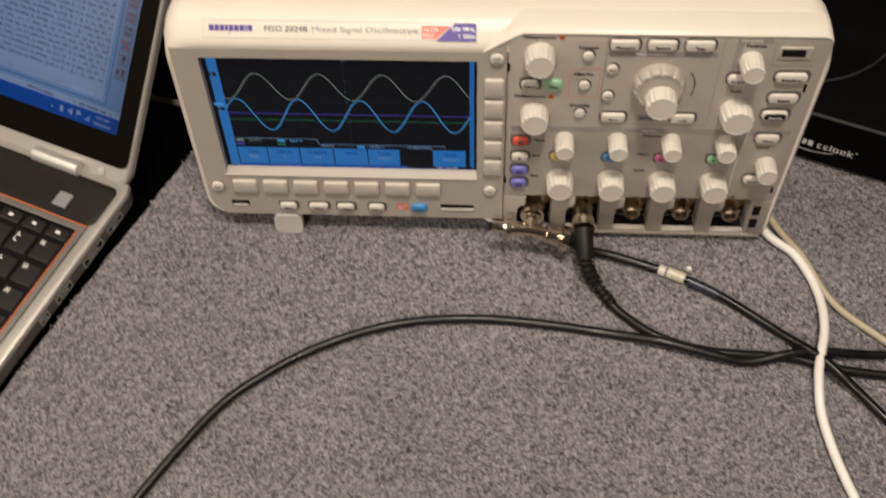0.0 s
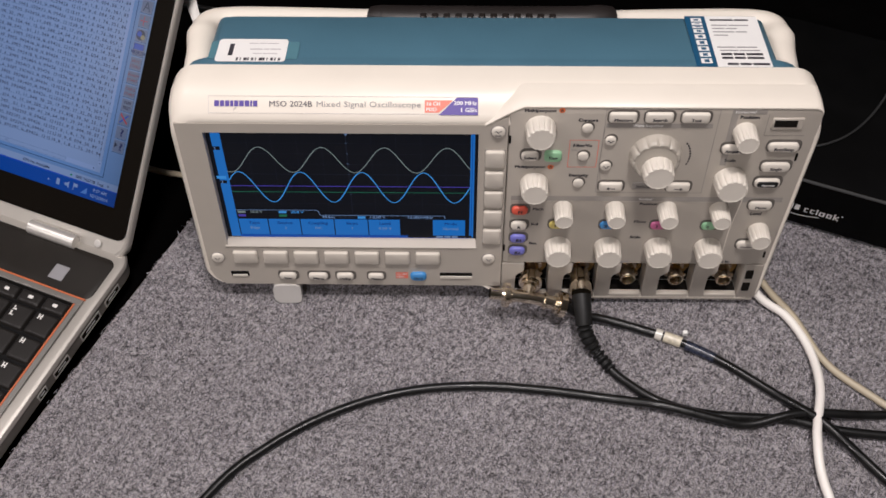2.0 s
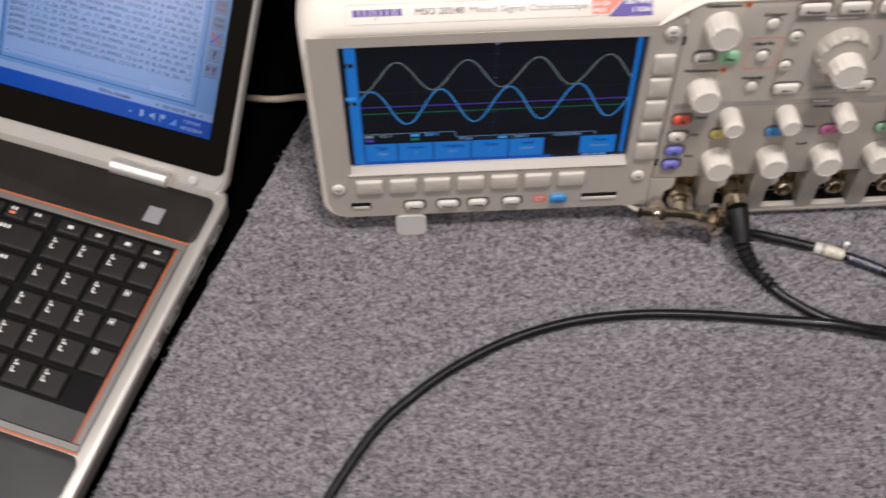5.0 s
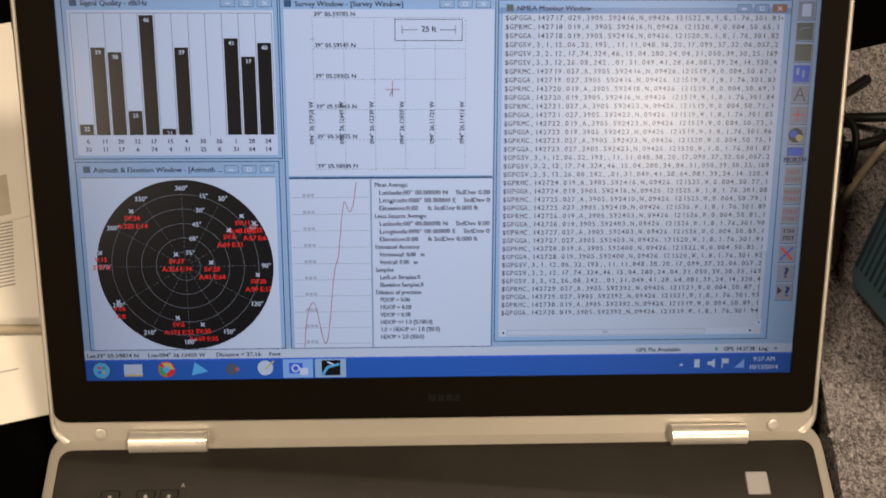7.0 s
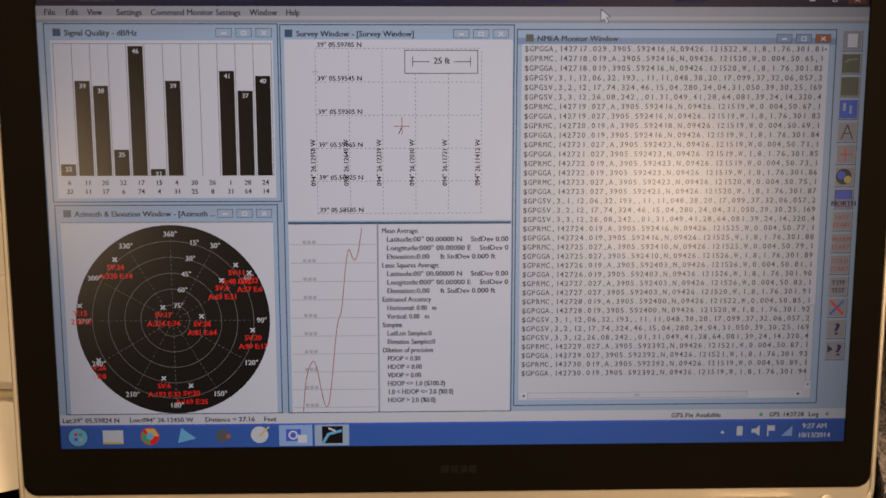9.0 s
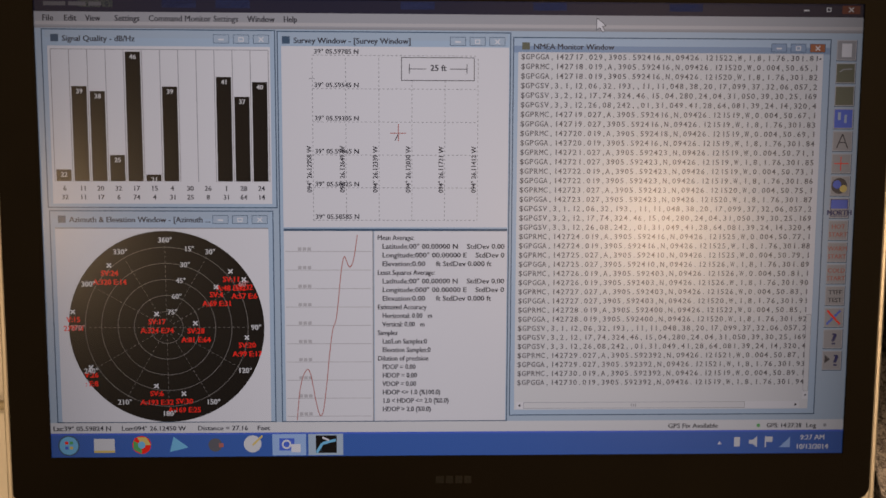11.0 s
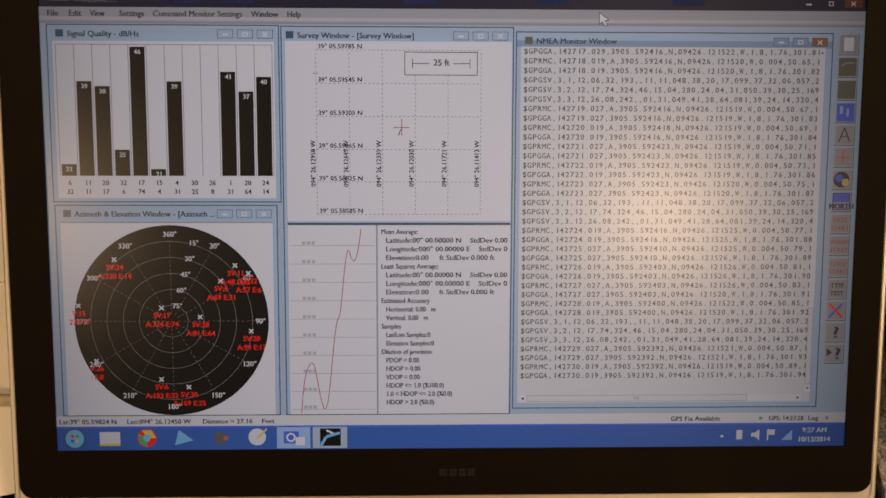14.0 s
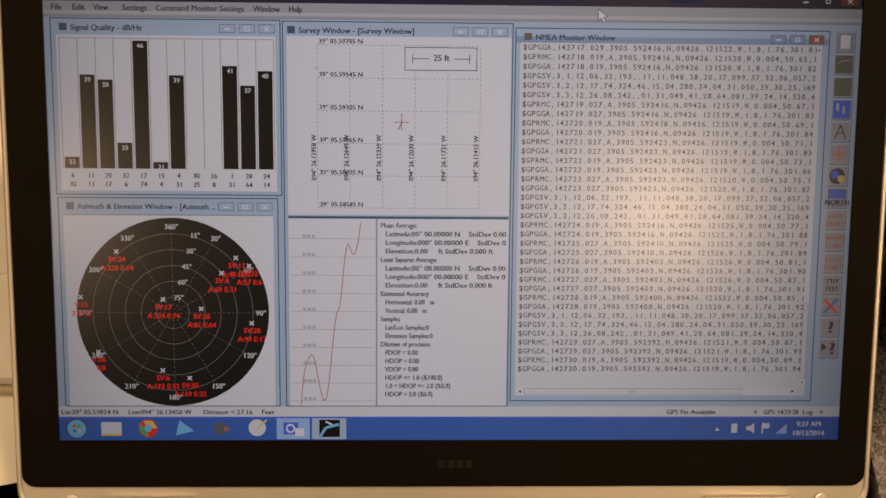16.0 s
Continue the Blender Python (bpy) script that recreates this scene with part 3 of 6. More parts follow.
part("screen_backing", box(-0.136, 0.0165, 0.0049, 0.0125, 0.0345, 0.123), HOLE, scope)

# knobs
KNOBS = {}


def notched(profile, r, h, count):
    """A turned knob of radius r and height h, its rim cut by narrow notches that deepen towards the front."""
    rings = []
    for q, t, cut in profile:
        ring = []
        for i in range(count * 8):
            a = 2 * math.pi * i / (count * 8)
            rr = r * q * (1 - cut * max(0.0, math.cos(count * a)) ** 3)
            ring.append((rr * math.cos(a), -h * t, rr * math.sin(a)))
        rings.append(ring)
    return loft(rings)


def knob(u, v, d, h, material=KNOB, w=0.0):
    key = (round(d, 4), round(h, 4))
    if key not in KNOBS:
        r = d / 2
        KNOBS[key] = mesh_from("knob", notched([(1.0, 0, 0), (1.0, 0.08, 0.01), (0.985, 0.30, 0.03), (0.965, 0.60, 0.045), (0.945, 0.80, 0.06), (0.915, 0.92, 0.085), (0.87, 0.985, 0.10), (0.82, 1.0, 0.06), (0.77, 1.0, 0.0), (0.75, 0.985, 0.0), (0.05, 0.985, 0.0)], r, h, 14), material)
    return part("knob", KNOBS[key], None, scope, m=pose(u, -w, v))


for u, v, d, h in ((0.0473, 0.1262, 0.0164, 0.0105), (0.0463, 0.0862, 0.0160, 0.0105), (0.1553, 0.1244, 0.0126, 0.012), (0.1542, 0.0902, 0.0180, 0.011), (0.1784, 0.0503, 0.0124, 0.011)):
    knob(u, v, d, h)
for k in range(4):
    knob(0.0638 + 0.0296 * k, 0.0674, 0.0112, 0.0125)
    knob(0.0632 + 0.0295 * k, 0.0358, 0.0160, 0.0115)
part("wave_ring", notched([(1.03, 0, 0), (1.0, 0.2, 0.02), (0.97, 0.6, 0.06), (0.93, 0.9, 0.09), (0.87, 1.0, 0.08), (0.80, 1.0, 0), (0.78, 0.92, 0), (0.03, 0.92, 0)], 0.0138, 0.0065, 12), mat("jog_ring_plastic", (0.42, 0.39, 0.335), 0.42, vary=0.03, scale=60), scope, "grey jog ring", pose(0.1105, 0, 0.1080))
knob(0.1118, 0.1030, 0.0176, 0.0110, w=0.0035)

# buttons
BUTTONS = {}


def button(u, v, w, h, material=KNOB, up=0.0022, r=None, name="button"):
    key = (round(w, 4), round(h, 4), up, material.name, name)
    if key not in BUTTONS:
        BUTTONS[key] = mesh_from(name, prism(rounded(-w / 2, w / 2, -h / 2, h / 2, r if r else min(w, h) * 0.42, 4), -up, 0.004, 0.0009), material)
    return part(name, BUTTONS[key], None, scope, m=pose(u, 0, v))


# dark ring, wider above and right: shade round a button put into colour
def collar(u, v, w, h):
    part("button_gap_shade", prism(rounded(u - w / 2 - 0.0009, u + w / 2 + 0.0015, v - h / 2 - 0.0008, v + h / 2 + 0.0017, h * 0.48, 4), -0.0003, 0.003), GAP_SHADE, scope)


for k in range(5):
    part("key_gap", box(0.0183, 0.0297, -0.0002, 0.002, 0.0981 - 0.01505 * k, 0.1107 - 0.01505 * k), PANEL_DARK, scope)
    button(0.0240, 0.1044 - 0.01505 * k, 0.0108, 0.0118, SOFTKEY, r=0.0014)
for k in range(7):
    part("key_gap", box(-0.1320 + 0.01838 * k, -0.1165 + 0.01838 * k, -0.0002, 0.002, 0.0192, 0.0299), PANEL_DARK, scope)
    button(-0.1243 + 0.01838 * k, 0.0247, 0.0148, 0.0098, SOFTKEY, r=0.0012)
for u, v in ((-0.1413, 0.0237), (0.0226, 0.0246), (0.0252, 0.1235)):
    part("button_rim_and_shade", prism([(0.0044 * math.cos(a), 0.0044 * math.sin(a)) for a in [2 * math.pi * i / 20 for i in range(20)]], -0.0003, 0.003), PANEL_DARK, scope, m=pose(u, 0, v))
    part("round_button", prism([(0.0037 * math.cos(a), 0.0037 * math.sin(a)) for a in [2 * math.pi * i / 20 for i in range(20)]], -0.0018, 0.004, 0.0008), KNOB, scope, m=pose(u, 0, v))
for u, w in ((-0.1005, 0.0105), (-0.0818, 0.0118), (-0.0652, 0.0105), (-0.0462, 0.0096)):
    collar(u, 0.0078, w, 0.0052)
    button(u, 0.0081, w, 0.0055)
button(-0.0201, 0.0086, 0.0100, 0.0066, BLUEBTN)
part("usb_slot", box(-0.1355, -0.1245, -0.0004, 0.002, 0.0068, 0.0112, 0.0003, 1), HOLE, scope, "dark front socket opening")
part("socket_tongue", box(-0.1345, -0.1255, -0.0008, 0.001, 0.0070, 0.0086), KNOB, scope)
part("slot_lip", box(-0.0068, 0.0128, -0.0010, 0.001, 0.0068, 0.0086), KNOB, scope)
part("card_slot", box(-0.0070, 0.0130, -0.0004, 0.002, 0.0072, 0.0112, 0.0003, 1), HOLE, scope, "dark slot opening")
for u in (0.0900, 0.1090, 0.1280):
    collar(u, 0.1338, 0.0145, 0.0062)
    button(u, 0.1342, 0.0145, 0.0064, r=0.0015)
for u in (0.0890, 0.1265):
    collar(u, 0.0846, 0.0130, 0.0058)
    button(u, 0.0849, 0.0130, 0.0060, r=0.0015)
button(0.1077, 0.0849, 0.0140, 0.0060, PANEL_DARK, 0.0006, 0.001)
for u, v, w, m in ((0.1780, 0.1145, 0.0165, KNOB), (0.1770, 0.1003, 0.0155, KNOB), (0.1752, 0.0884, 0.0140, KNOB), (0.1752, 0.0710, 0.0130, KNOB), (0.1738, 0.0388, 0.0110, KNOB), (0.1515, 0.1128, 0.0120, KNOB),
                   (0.0429, 0.1070, 0.0095, KNOB)):
    collar(u, v, w, 0.0060)
    button(u, v, w, 0.0062, m)
button(0.1752, 0.0884, 0.0118, 0.0042, RUBBER, 0.0030)
button(0.0553, 0.1070, 0.0095, 0.0072, GREENBTN, r=0.002)
for v, m in ((0.0658, REDBTN), (0.0536, KNOB), (0.0428, PURPLE), (0.0322, PURPLE)):
    collar(0.0393, v, 0.0092, 0.0056)
    button(0.0393, v, 0.0092, 0.0062, m)
for k, m in enumerate((YELLOWBTN, BLUEBTN, MAGENTABTN, GREENBTN)):
    collar(0.0612 + 0.0294 * k, 0.0541, 0.0086, 0.0056)
    button(0.0612 + 0.0294 * k, 0.0541, 0.0086, 0.0060, m, 0.0016)
    q = Sheet()
    q.text("1234"[k], 60.0 + 29.4 * k, 53.2, 2.1, INK, 2, align="c", bold=0.13)
    q.put("button_legend", scope, pose(0, -0.00165, 0))
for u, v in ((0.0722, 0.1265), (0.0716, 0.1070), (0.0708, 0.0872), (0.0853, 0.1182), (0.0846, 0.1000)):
    # dark disc, set up and right, paints the shade beside the round button
    part("button_rim_and_shade", prism([(0.0036 * math.cos(a), 0.0036 * math.sin(a)) for a in [2 * math.pi * i / 18 for i in range(18)]], -0.0003, 0.003), GAP_SHADE, scope, m=pose(u + 0.0003, 0, v + 0.0005))
    part("round_button", prism([(0.0030 * math.cos(a), 0.0030 * math.sin(a)) for a in [2 * math.pi * i / 18 for i in range(18)]], -0.0018, 0.004, 0.0007), KNOB, scope, m=pose(u, 0, v))
part("card_door", box(0.1685, 0.1850, -0.0010, 0.003, 0.1265, 0.1340, 0.0005, 1), PANEL, scope)
part("card_door_opening", box(0.1695, 0.1815, -0.0013, 0.001, 0.1285, 0.1328), HOLE, scope)
for u, v in ((0.1868, 0.107), (0.1868, 0.030), (0.0315, 0.118), (0.0315, 0.034)):
    part("test_point", box(u - 0.0006, u + 0.0006, -0.0004, 0.002, v - 0.0025, v + 0.0025), HOLE, scope)
for v in (0.012, 0.001):
    part("probe_lug", box(0.1795, 0.1840, -0.0010, 0.002, v - 0.0035, v + 0.0035, 0.0004, 1), HOLE, scope)

# printed legends on the panel (1 unit = 1 mm from the panel's origin)
p = Sheet()
H1 = 2.15
for word, u, v in (("Multipurpose", 38.2, 139.0 - 2.2), ("Cursors", 66.8, 130.6), ("FilterVu", 65.6, 113.2), ("Intensity", 65.0, 91.6), ("Multipurpose", 34.8, 97.6), ("Position", 151.0, 133.2), ("Scale", 148.5, 103.2),
                   ("Position", 107.0, 70.0), ("Menu", 105.5, 55.8), ("Scale", 105.0, 43.0), ("Math", 46.5, 65.2), ("Ref", 46.3, 53.0), ("Bus", 46.0, 37.0), ("Level", 171.0, 62.8), ("Aux In", 158.5, 22.4)):
    p.text(word, u, v, H1, INK, 2, bold=0.15)
p.text("Wave Inspector", 96, 127.4, 1.7, WHITE, 3)
p.rect(82, 126.6, 138, 129.6, PANEL_DARK, 2)
p.text("Horizontal", 148, 137.3 - 0.4, 1.7, WHITE, 3)
p.rect(146.5, 136.2, 164.5, 139.4, PANEL_DARK, 2)
p.rect(146.5, 100.5, 150.0, 136.2, PANEL_DARK, 1)
p.poly([(34, 21.5), (160.8, 21.5), (161.2, 50), (164.2, 72.5), (34, 72.5)], PANEL_MID, 0.5)
p.rect(34, 73.0, 187, 76.6, PANEL_DARK, 1)
p.text("Vertical", 106, 74.0, 1.7, WHITE, 3)
p.text("Trigger", 171, 74.0, 1.7, WHITE, 3)
p.border(81, 79.6, 140.5, 139.4, 0.35, PANEL_DARK, 2)
p.line([(84.5, 80), (81.0, 100), (81.5, 126)], 0.4, PANEL_DARK, 2)
p.border(63.6, 98.5, 79.5, 118.0, 0.35, SALMON, 2)
p.text("Noise Filter", 65.0, 110.4, 1.0, GREYINK, 2)
for u, v in ((58.0, 138.0), (54.6, 98.5)):
    p.disc(u, v, 1.7, ORANGEDOT, 2, 20)
    p.text("A" if v > 120 else "B", u, v - 0.9, 1.8, INK, 3, align="c")
p.line([(164.8, 78.5), (161.8, 50), (161.6, 24)], 0.45, CREAM, 2)
p.line([(166, 136), (166, 122), (187, 122)], 0.35, PANEL_DARK, 2)
for k in range(9):
    a = 0.55 - k * 0.11
    p.rect(110 + 19.5 * math.cos(a) - 0.5, 107 + 17 * math.sin(a) - 0.6, 110 + 19.5 * math.cos(a) + 0.5, 107 + 17 * math.sin(a) + 0.6, INK, 2)
for k, n in enumerate("1234"):
    p.text(n, 36.5 + 2.0 + 29.5 * k + 29.3, 21.4, 1.6, INK, 2)
p.bars(92, 22.0, 1.3, (4, 3, 4, 2), GREYINK, layer=2)
p.bars(121, 22.0, 1.3, (4, 3, 4, 2), GREYINK, layer=2)
p.put("panel_legend", scope, pose(0, -0.0001, 0))
for word, u, v, y in (("Measure", 90.0, 132.6, 0), ("Search", 109.0, 132.6, 0), ("Test", 128.0, 132.6, 0), ("Run/Stop", 178.0, 113.0, 0), ("Single", 177.0, 99.0, 0), ("Menu", 175.2, 69.6, 0), ("Force", 173.8, 37.4, 0), ("Acquire", 151.5, 111.4, 0),
                      ("Fine", 55.3, 105.9, 0), ("Select", 42.9, 105.9, 0), ("M", 39.3, 64.6, 0), ("R", 39.3, 52.4, 0), ("B1", 39.3, 41.6, 0), ("B2", 39.3, 31.0, 0), ("Save", -100.5, 6.4, 0), ("Menu", -81.8, 6.4, 0), ("Utility", -65.2, 6.4, 0), ("Menu", -46.2, 6.4, 0)):
    q = Sheet()
    q.text(word, u, v - (0.3 if len(word) < 3 else 0), 2.3 if len(word) < 3 else 1.95, INK, 2, align="c", bold=0.13)
    q.put("button_legend", scope, pose(0, -0.00225, 0))
q = Sheet()
q.text("Set/Clear", 107.7, 84.0, 1.7, INK, 2, align="c")
q.put("button_legend", scope, pose(0, -0.00065, 0))
q = Sheet()
q.text("Autoset", 175.2, 87.8, 1.5, WHITE, 2, align="c")
q.put("button_legend", scope, pose(0, -0.00305, 0))
for u, sg in ((89, -1), (126.5, 1)):
    q = Sheet()
    q.line([(u - 2.4 * sg, 84.4), (u + 2.2 * sg, 84.4)], 0.5, INK, 2)
    q.poly([(u + 2.6 * sg, 84.4), (u + 1.0 * sg, 85.6), (u + 1.0 * sg, 83.2)][::sg], INK, 2)
    q.put("arrow_mark", scope, pose(0, -0.00225, 0))
for u, v in ((-141.3, 23.7), (22.6, 24.6), (25.2, 124.3), (85.3, 118.2), (84.6, 100.0)):
    q = Sheet()
    q.line([(u - 1.7 + 0.34 * i, v + 0.7 * math.sin(i * 0.9)) for i in range(11)], 0.45, INK, 2)
    q.put("button_mark", scope, pose(0, -0.00185, 0))
q = Sheet()
q.text("Only", 25.2, 121.3, 1.3, INK, 2, align="c")
q.put("button_legend", scope, pose(0, -0.00185, 0))
r_ = Sheet()
r_.rect(-34.0, 5.8, -26.4, 11.4, SALMON, 1)
r_.text("16 CH", -33.4, 8.9, 1.5, WHITE, 2)
r_.text("MSO", -33.4, 6.5, 1.5, WHITE, 2)
r_.text("Digital", -20.1, 7.6, 1.4, INK, 46, align="c")
r_.put("button_label", scope, pose(0, -0.0001, 0))
# the name strip on the sloping band: brand drawn as plain bars
t_ = Sheet()
t_.border(0, 0, 142, 9.2, 0.16, PALEINK, 1)
t_.bars(3.2, 3.6, 3.1, (2.6, 2.2, 2.2, 1.6, 2.2, 2.4, 2.4, 1.0, 2.2), VIOLET, 0.5, 2)
t_.line([(15, 3.4), (13.4, 1.4)], 0.3, GREYINK, 2)
t_.text("MSO 2024B", 32, 3.6, 3.0, MIDINK, 2, width=23, bold=0.04)
t_.text("Mixed Signal Oscilloscope", 57, 3.6, 2.9, GREYINK, 2, width=55.5, bold=0.01)
t_.poly([(114.5, 0.9), (122, 0.9), (129.5, 7.4), (114.5, 7.4)], SALMON, 2)
t_.text("16 CH", 115.2, 4.6, 1.9, WHITE, 4)
t_.text("MSO", 115.2, 1.6, 1.9, WHITE, 4)
t_.poly([(122, -0.4), (142.6, -0.4), (142.6, 8.9), (131.5, 8.9)], VIOLET, 3)
t_.text("200 MHz", 129.6, 4.9, 2.1, WHITE, 4, width=12.2)
t_.text("1 GS/s", 133.0, 1.3, 2.1, WHITE, 4, width=9.0)
t_.put("name_strip", scope, pose(-0.1285, 0.0016, 0.13345, -47.1))

# sockets and plugs
for k in range(5):
    u = 0.0497 + 0.02945 * k
    socket = part("signal_socket", join(moved(lathe([(0.0066, 0), (0.0066, 0.0016), (0.0049, 0.0018), (0.0049, 0.012), (0.0045, 0.0125), (0.0038, 0.0125), (0.0037, 0.004), (0.0016, 0.004), (0.0015, 0.009), (0.0003, 0.0095)], 24), pose(u, 0.0125, 0.0062)),
                                        box(u - 0.0066, u + 0.0066, 0.0035, 0.0060, 0.0052, 0.0072, 0.0006, 1)), DIM_NICKEL, scope, "darkened metal round signal socket")
    part("ground_ring", moved(lathe([(0.0094, 0), (0.0094, 0.0008), (0.0070, 0.0010), (0.0070, 0)], 24), pose(u, 0.0117, 0.0082)), BRASS, socket)
    part("bay_floor", box(u - 0.0102, u + 0.0098, -0.0002, 0.0036, -0.0097, -0.0063, 0.0006, 1), PANEL, socket)
    # near-black sheet added for the shade deep in the bay
    part("bay_floor_shade", box(u - 0.0102, u + 0.0098, 0.0036, 0.0117, -0.0097, -0.0065), HOLE, socket)
# flip-out foot and rear feet
part("flip_foot", loft([[(x, w, z) for x, z in rounded(-0.1115, -0.0940, -0.0176, -0.001, 0.0045, 5)] for w in (-0.0010, 0.0040)]), mat("translucent_grey_plastic", (0.60, 0.58, 0.55), 0.3, vary=0.03), scope, "cream flip-out front foot")
part("flip_foot", loft([[(x, w, z) for x, z in rounded(0.1400, 0.1575, -0.0178, -0.010, 0.0030, 5)] for w in (0.018, 0.025)]), CREAM, scope)
for x in (-0.120, 0.165):
    part("rubber_foot", box(x - 0.010, x + 0.010, 0.070, 0.084, -0.0042, 0.0016, 0.001, 1), RUBBER, scope)
# carrying handle folded on the case
arm = [(-0.1450, 0.0415, 0.1150), (-0.1458, 0.049, 0.1205), (-0.1462, 0.064, 0.1240), (-0.1482, 0.085, 0.1245), (-0.1455, 0.0985, 0.1245), (-0.131, 0.1045, 0.1232), (-0.095, 0.1035, 0.1236), (-0.047, 0.0995, 0.1250)]
thick = lambda t: 0.0078 + 0.0024 * max(0, 1 - t * 8) + 0.0014 * max(0, 1 - abs(t - 0.42) * 14)
handle = part("carrying_handle", tube(arm, thick, 14, 8, 0.9), CREAM, scope, "cream carrying handle with black rubber grip")
part("handle_arm", tube([(0.0430 - x, w, z) for x, w, z in arm], thick, 14, 8, 0.9), CREAM, handle)
for x in (-0.1450, 0.1880):
    part("pivot_cap", box(x - 0.0062, x + 0.0062, 0.0395, 0.050, 0.1085, 0.1195, 0.003, 3), CREAM, handle)
grip = part("rubber_grip", tube([(-0.048, 0.0970, 0.1285), (-0.041, 0.0950, 0.1300), (-0.030, 0.0930, 0.1305), (0.021, 0.0925, 0.1305), (0.072, 0.0930, 0.1305), (0.086, 0.0950, 0.1305), (0.094, 0.0970, 0.1290)], lambda t: 0.0082 + 0.0012 * math.sin(math.pi * t), 14, 8, 0.9), GRIP, scope, "black ribbed rubber grip")
for k in range(12):
    part("grip_rib", box(-0.019 + k * 0.0068, -0.0152 + k * 0.0068, 0.0812, 0.0860, 0.1355, 0.1405, 0.0006, 1), GRIP, grip)

# stickers on the case: bars for what cannot be read
st = thing("asset_label", "white printed paper label stuck on the teal case", "label", SCOPE @ pose(-0.1295, 0.0345, 0.14265, -90))
w_ = Sheet()
w_.poly([(x, z) for x, z in rounded(0, 38.5, 0, 21, 2.2, 5)], WHITE, 1)
w_.rect(6.5, 5.5, 9.0, 16.5, INK, 2)
for k, bw in enumerate((1.2, 0.6, 1.8, 0.9, 1.2, 0.6, 2.0, 1.1, 0.7, 1.5, 0.8, 1.2)):
    w_.rect(11.5 + k * 2.1, 1.0, 11.5 + k * 2.1 + bw, 3.6, INK, 2)
w_.bars(17, 16.5, 0.7, (5, 4, 6), PALEINK, layer=2)
w_.bars(18, 11.0, 0.9, (7, 3, 6), PALEINK, layer=2)
w_.bars(20, 7.0, 0.7, (5, 8), PALEINK, layer=2)
w_.put("printed_face", st)
part("clear_film", box(-0.004, 0.045, -0.00004, 0.00001, 0.0025, 0.0185), mat("clear_label_film", (0.10, 0.20, 0.25), 0.2), st)
dl = thing("dealer_label", "white and navy dealer label stuck on the teal case", "label", SCOPE @ pose(0.1320, 0.0320, 0.14265, -90))
d_ = Sheet()
d_.rect(0, 0, 41, 48, WHITE, 1)
d_.rect(0, 0, 11.5, 48, NAVY, 2)
for k, (a, b) in enumerate(((3, 7.5), (9, 13), (14.5, 18.5), (20, 24.5), (26, 30), (31.5, 35), (36.2, 37.8), (39, 41.5), (42.5, 46))):
    d_.rect(3.2, a, 9.2, b, WHITE, 3)
    d_.rect(5.0, a + 0.9, 7.6, b - 0.9 if b - a > 2 else b, NAVY, 4)
d_.bars(14, 43.5, 1.6, (13, 8), INK, 0.8, 2)
for k, row in enumerate(((9, 11), (7, 6), (12, 6), (8,))):
    d_.bars(14, 38.5 - 3.2 * k, 1.1, row, GREYINK, 0.8, 2)
for k in range(2):
    d_.bars(14 + k, 17.5 - 3.0 * k, 1.1, (10, 11), GREYINK, 0.8, 2)
for k in range(2):
    d_.bars(15, 10.6 - 3.4 * k, 2.0, (6, 6, 9), INK, 0.9, 2)
d_.bars(17, 1.6, 2.0, (6, 6, 9), INK, 0.9, 2)
d_.put("printed_face", dl)

# ---- signal cables ----
def on_scope(u, w, v):
    return tuple(SCOPE @ Vector((u, w, v)))


tee = thing("tee_adapter", "nickel-plated tee adapter on the first signal socket", "connector")
ctr = Vector(on_scope(0.0470, -0.0135, 0.0045))
left, right = Vector(on_scope(0.0235, -0.0150, 0.0095)), Vector(on_scope(0.0690, -0.0140, -0.0020))
bore = Vector(on_scope(0.0497, 0.004, 0.0062))
part("cross_body", tube([left.lerp(ctr, 0.40), ctr, right.lerp(ctr, 0.45)], 0.0038, 18, 4), NICKEL, tee)
part("stem", tube([bore, bore.lerp(ctr, 0.55), ctr], lambda t: 0.0056 if t < 0.45 else 0.0040, 20, 12), NICKEL, tee)
part("open_end", tube([left, left.lerp(ctr, 0.45)], lambda t: 0.0034 if t < 0.75 else 0.0038, 18, 10), NICKEL, tee)
part("open_mouth", tube([left.lerp(ctr, -0.01), left.lerp(ctr, 0.02)], 0.0027, 16, 2), HOLE, tee)
for far, a, b, rad in ((left, 0.36, 0.48, 0.0075), (left, 0.52, 0.56, 0.0052), (right, -0.02, 0.15, 0.0080), (right, 0.20, 0.24, 0.0064), (right, 0.50, 0.57, 0.0052), (bore, 0.30, 0.44, 0.0072), (bore, 0.50, 0.56, 0.0056)):
    part("collar_ring", tube([far.lerp(ctr, a), far.lerp(ctr, b)], rad, 22, 3), NICKEL, tee)
part("plug_barrel", tube([right.lerp(ctr, 0.12), right.lerp(ctr, 0.52)], 0.0042, 20, 3), NICKEL, tee)

z1 = CARPET + 0.0034
plug = thing("coax_cable", "black coaxial cable with a ribbed boot plugged into the oscilloscope", "cable", group="signal cables")
b0, b1 = Vector(on_scope(0.0792, 0.006, 0.0062)), Vector(on_scope(0.0792, -0.0125, 0.0055))
part("plug_collar", tube([b0, b1], lambda t: 0.0068 if t > 0.5 else 0.0060, 22, 12), NICKEL, plug, "nickel plug collar")
boot_line = [b1, on_scope(0.0800, -0.022, 0.0005), on_scope(0.0815, -0.031, -0.0070), (0.0885, -0.040, z1 + 0.003), (0.0965, -0.0515, z1 + 0.002)]
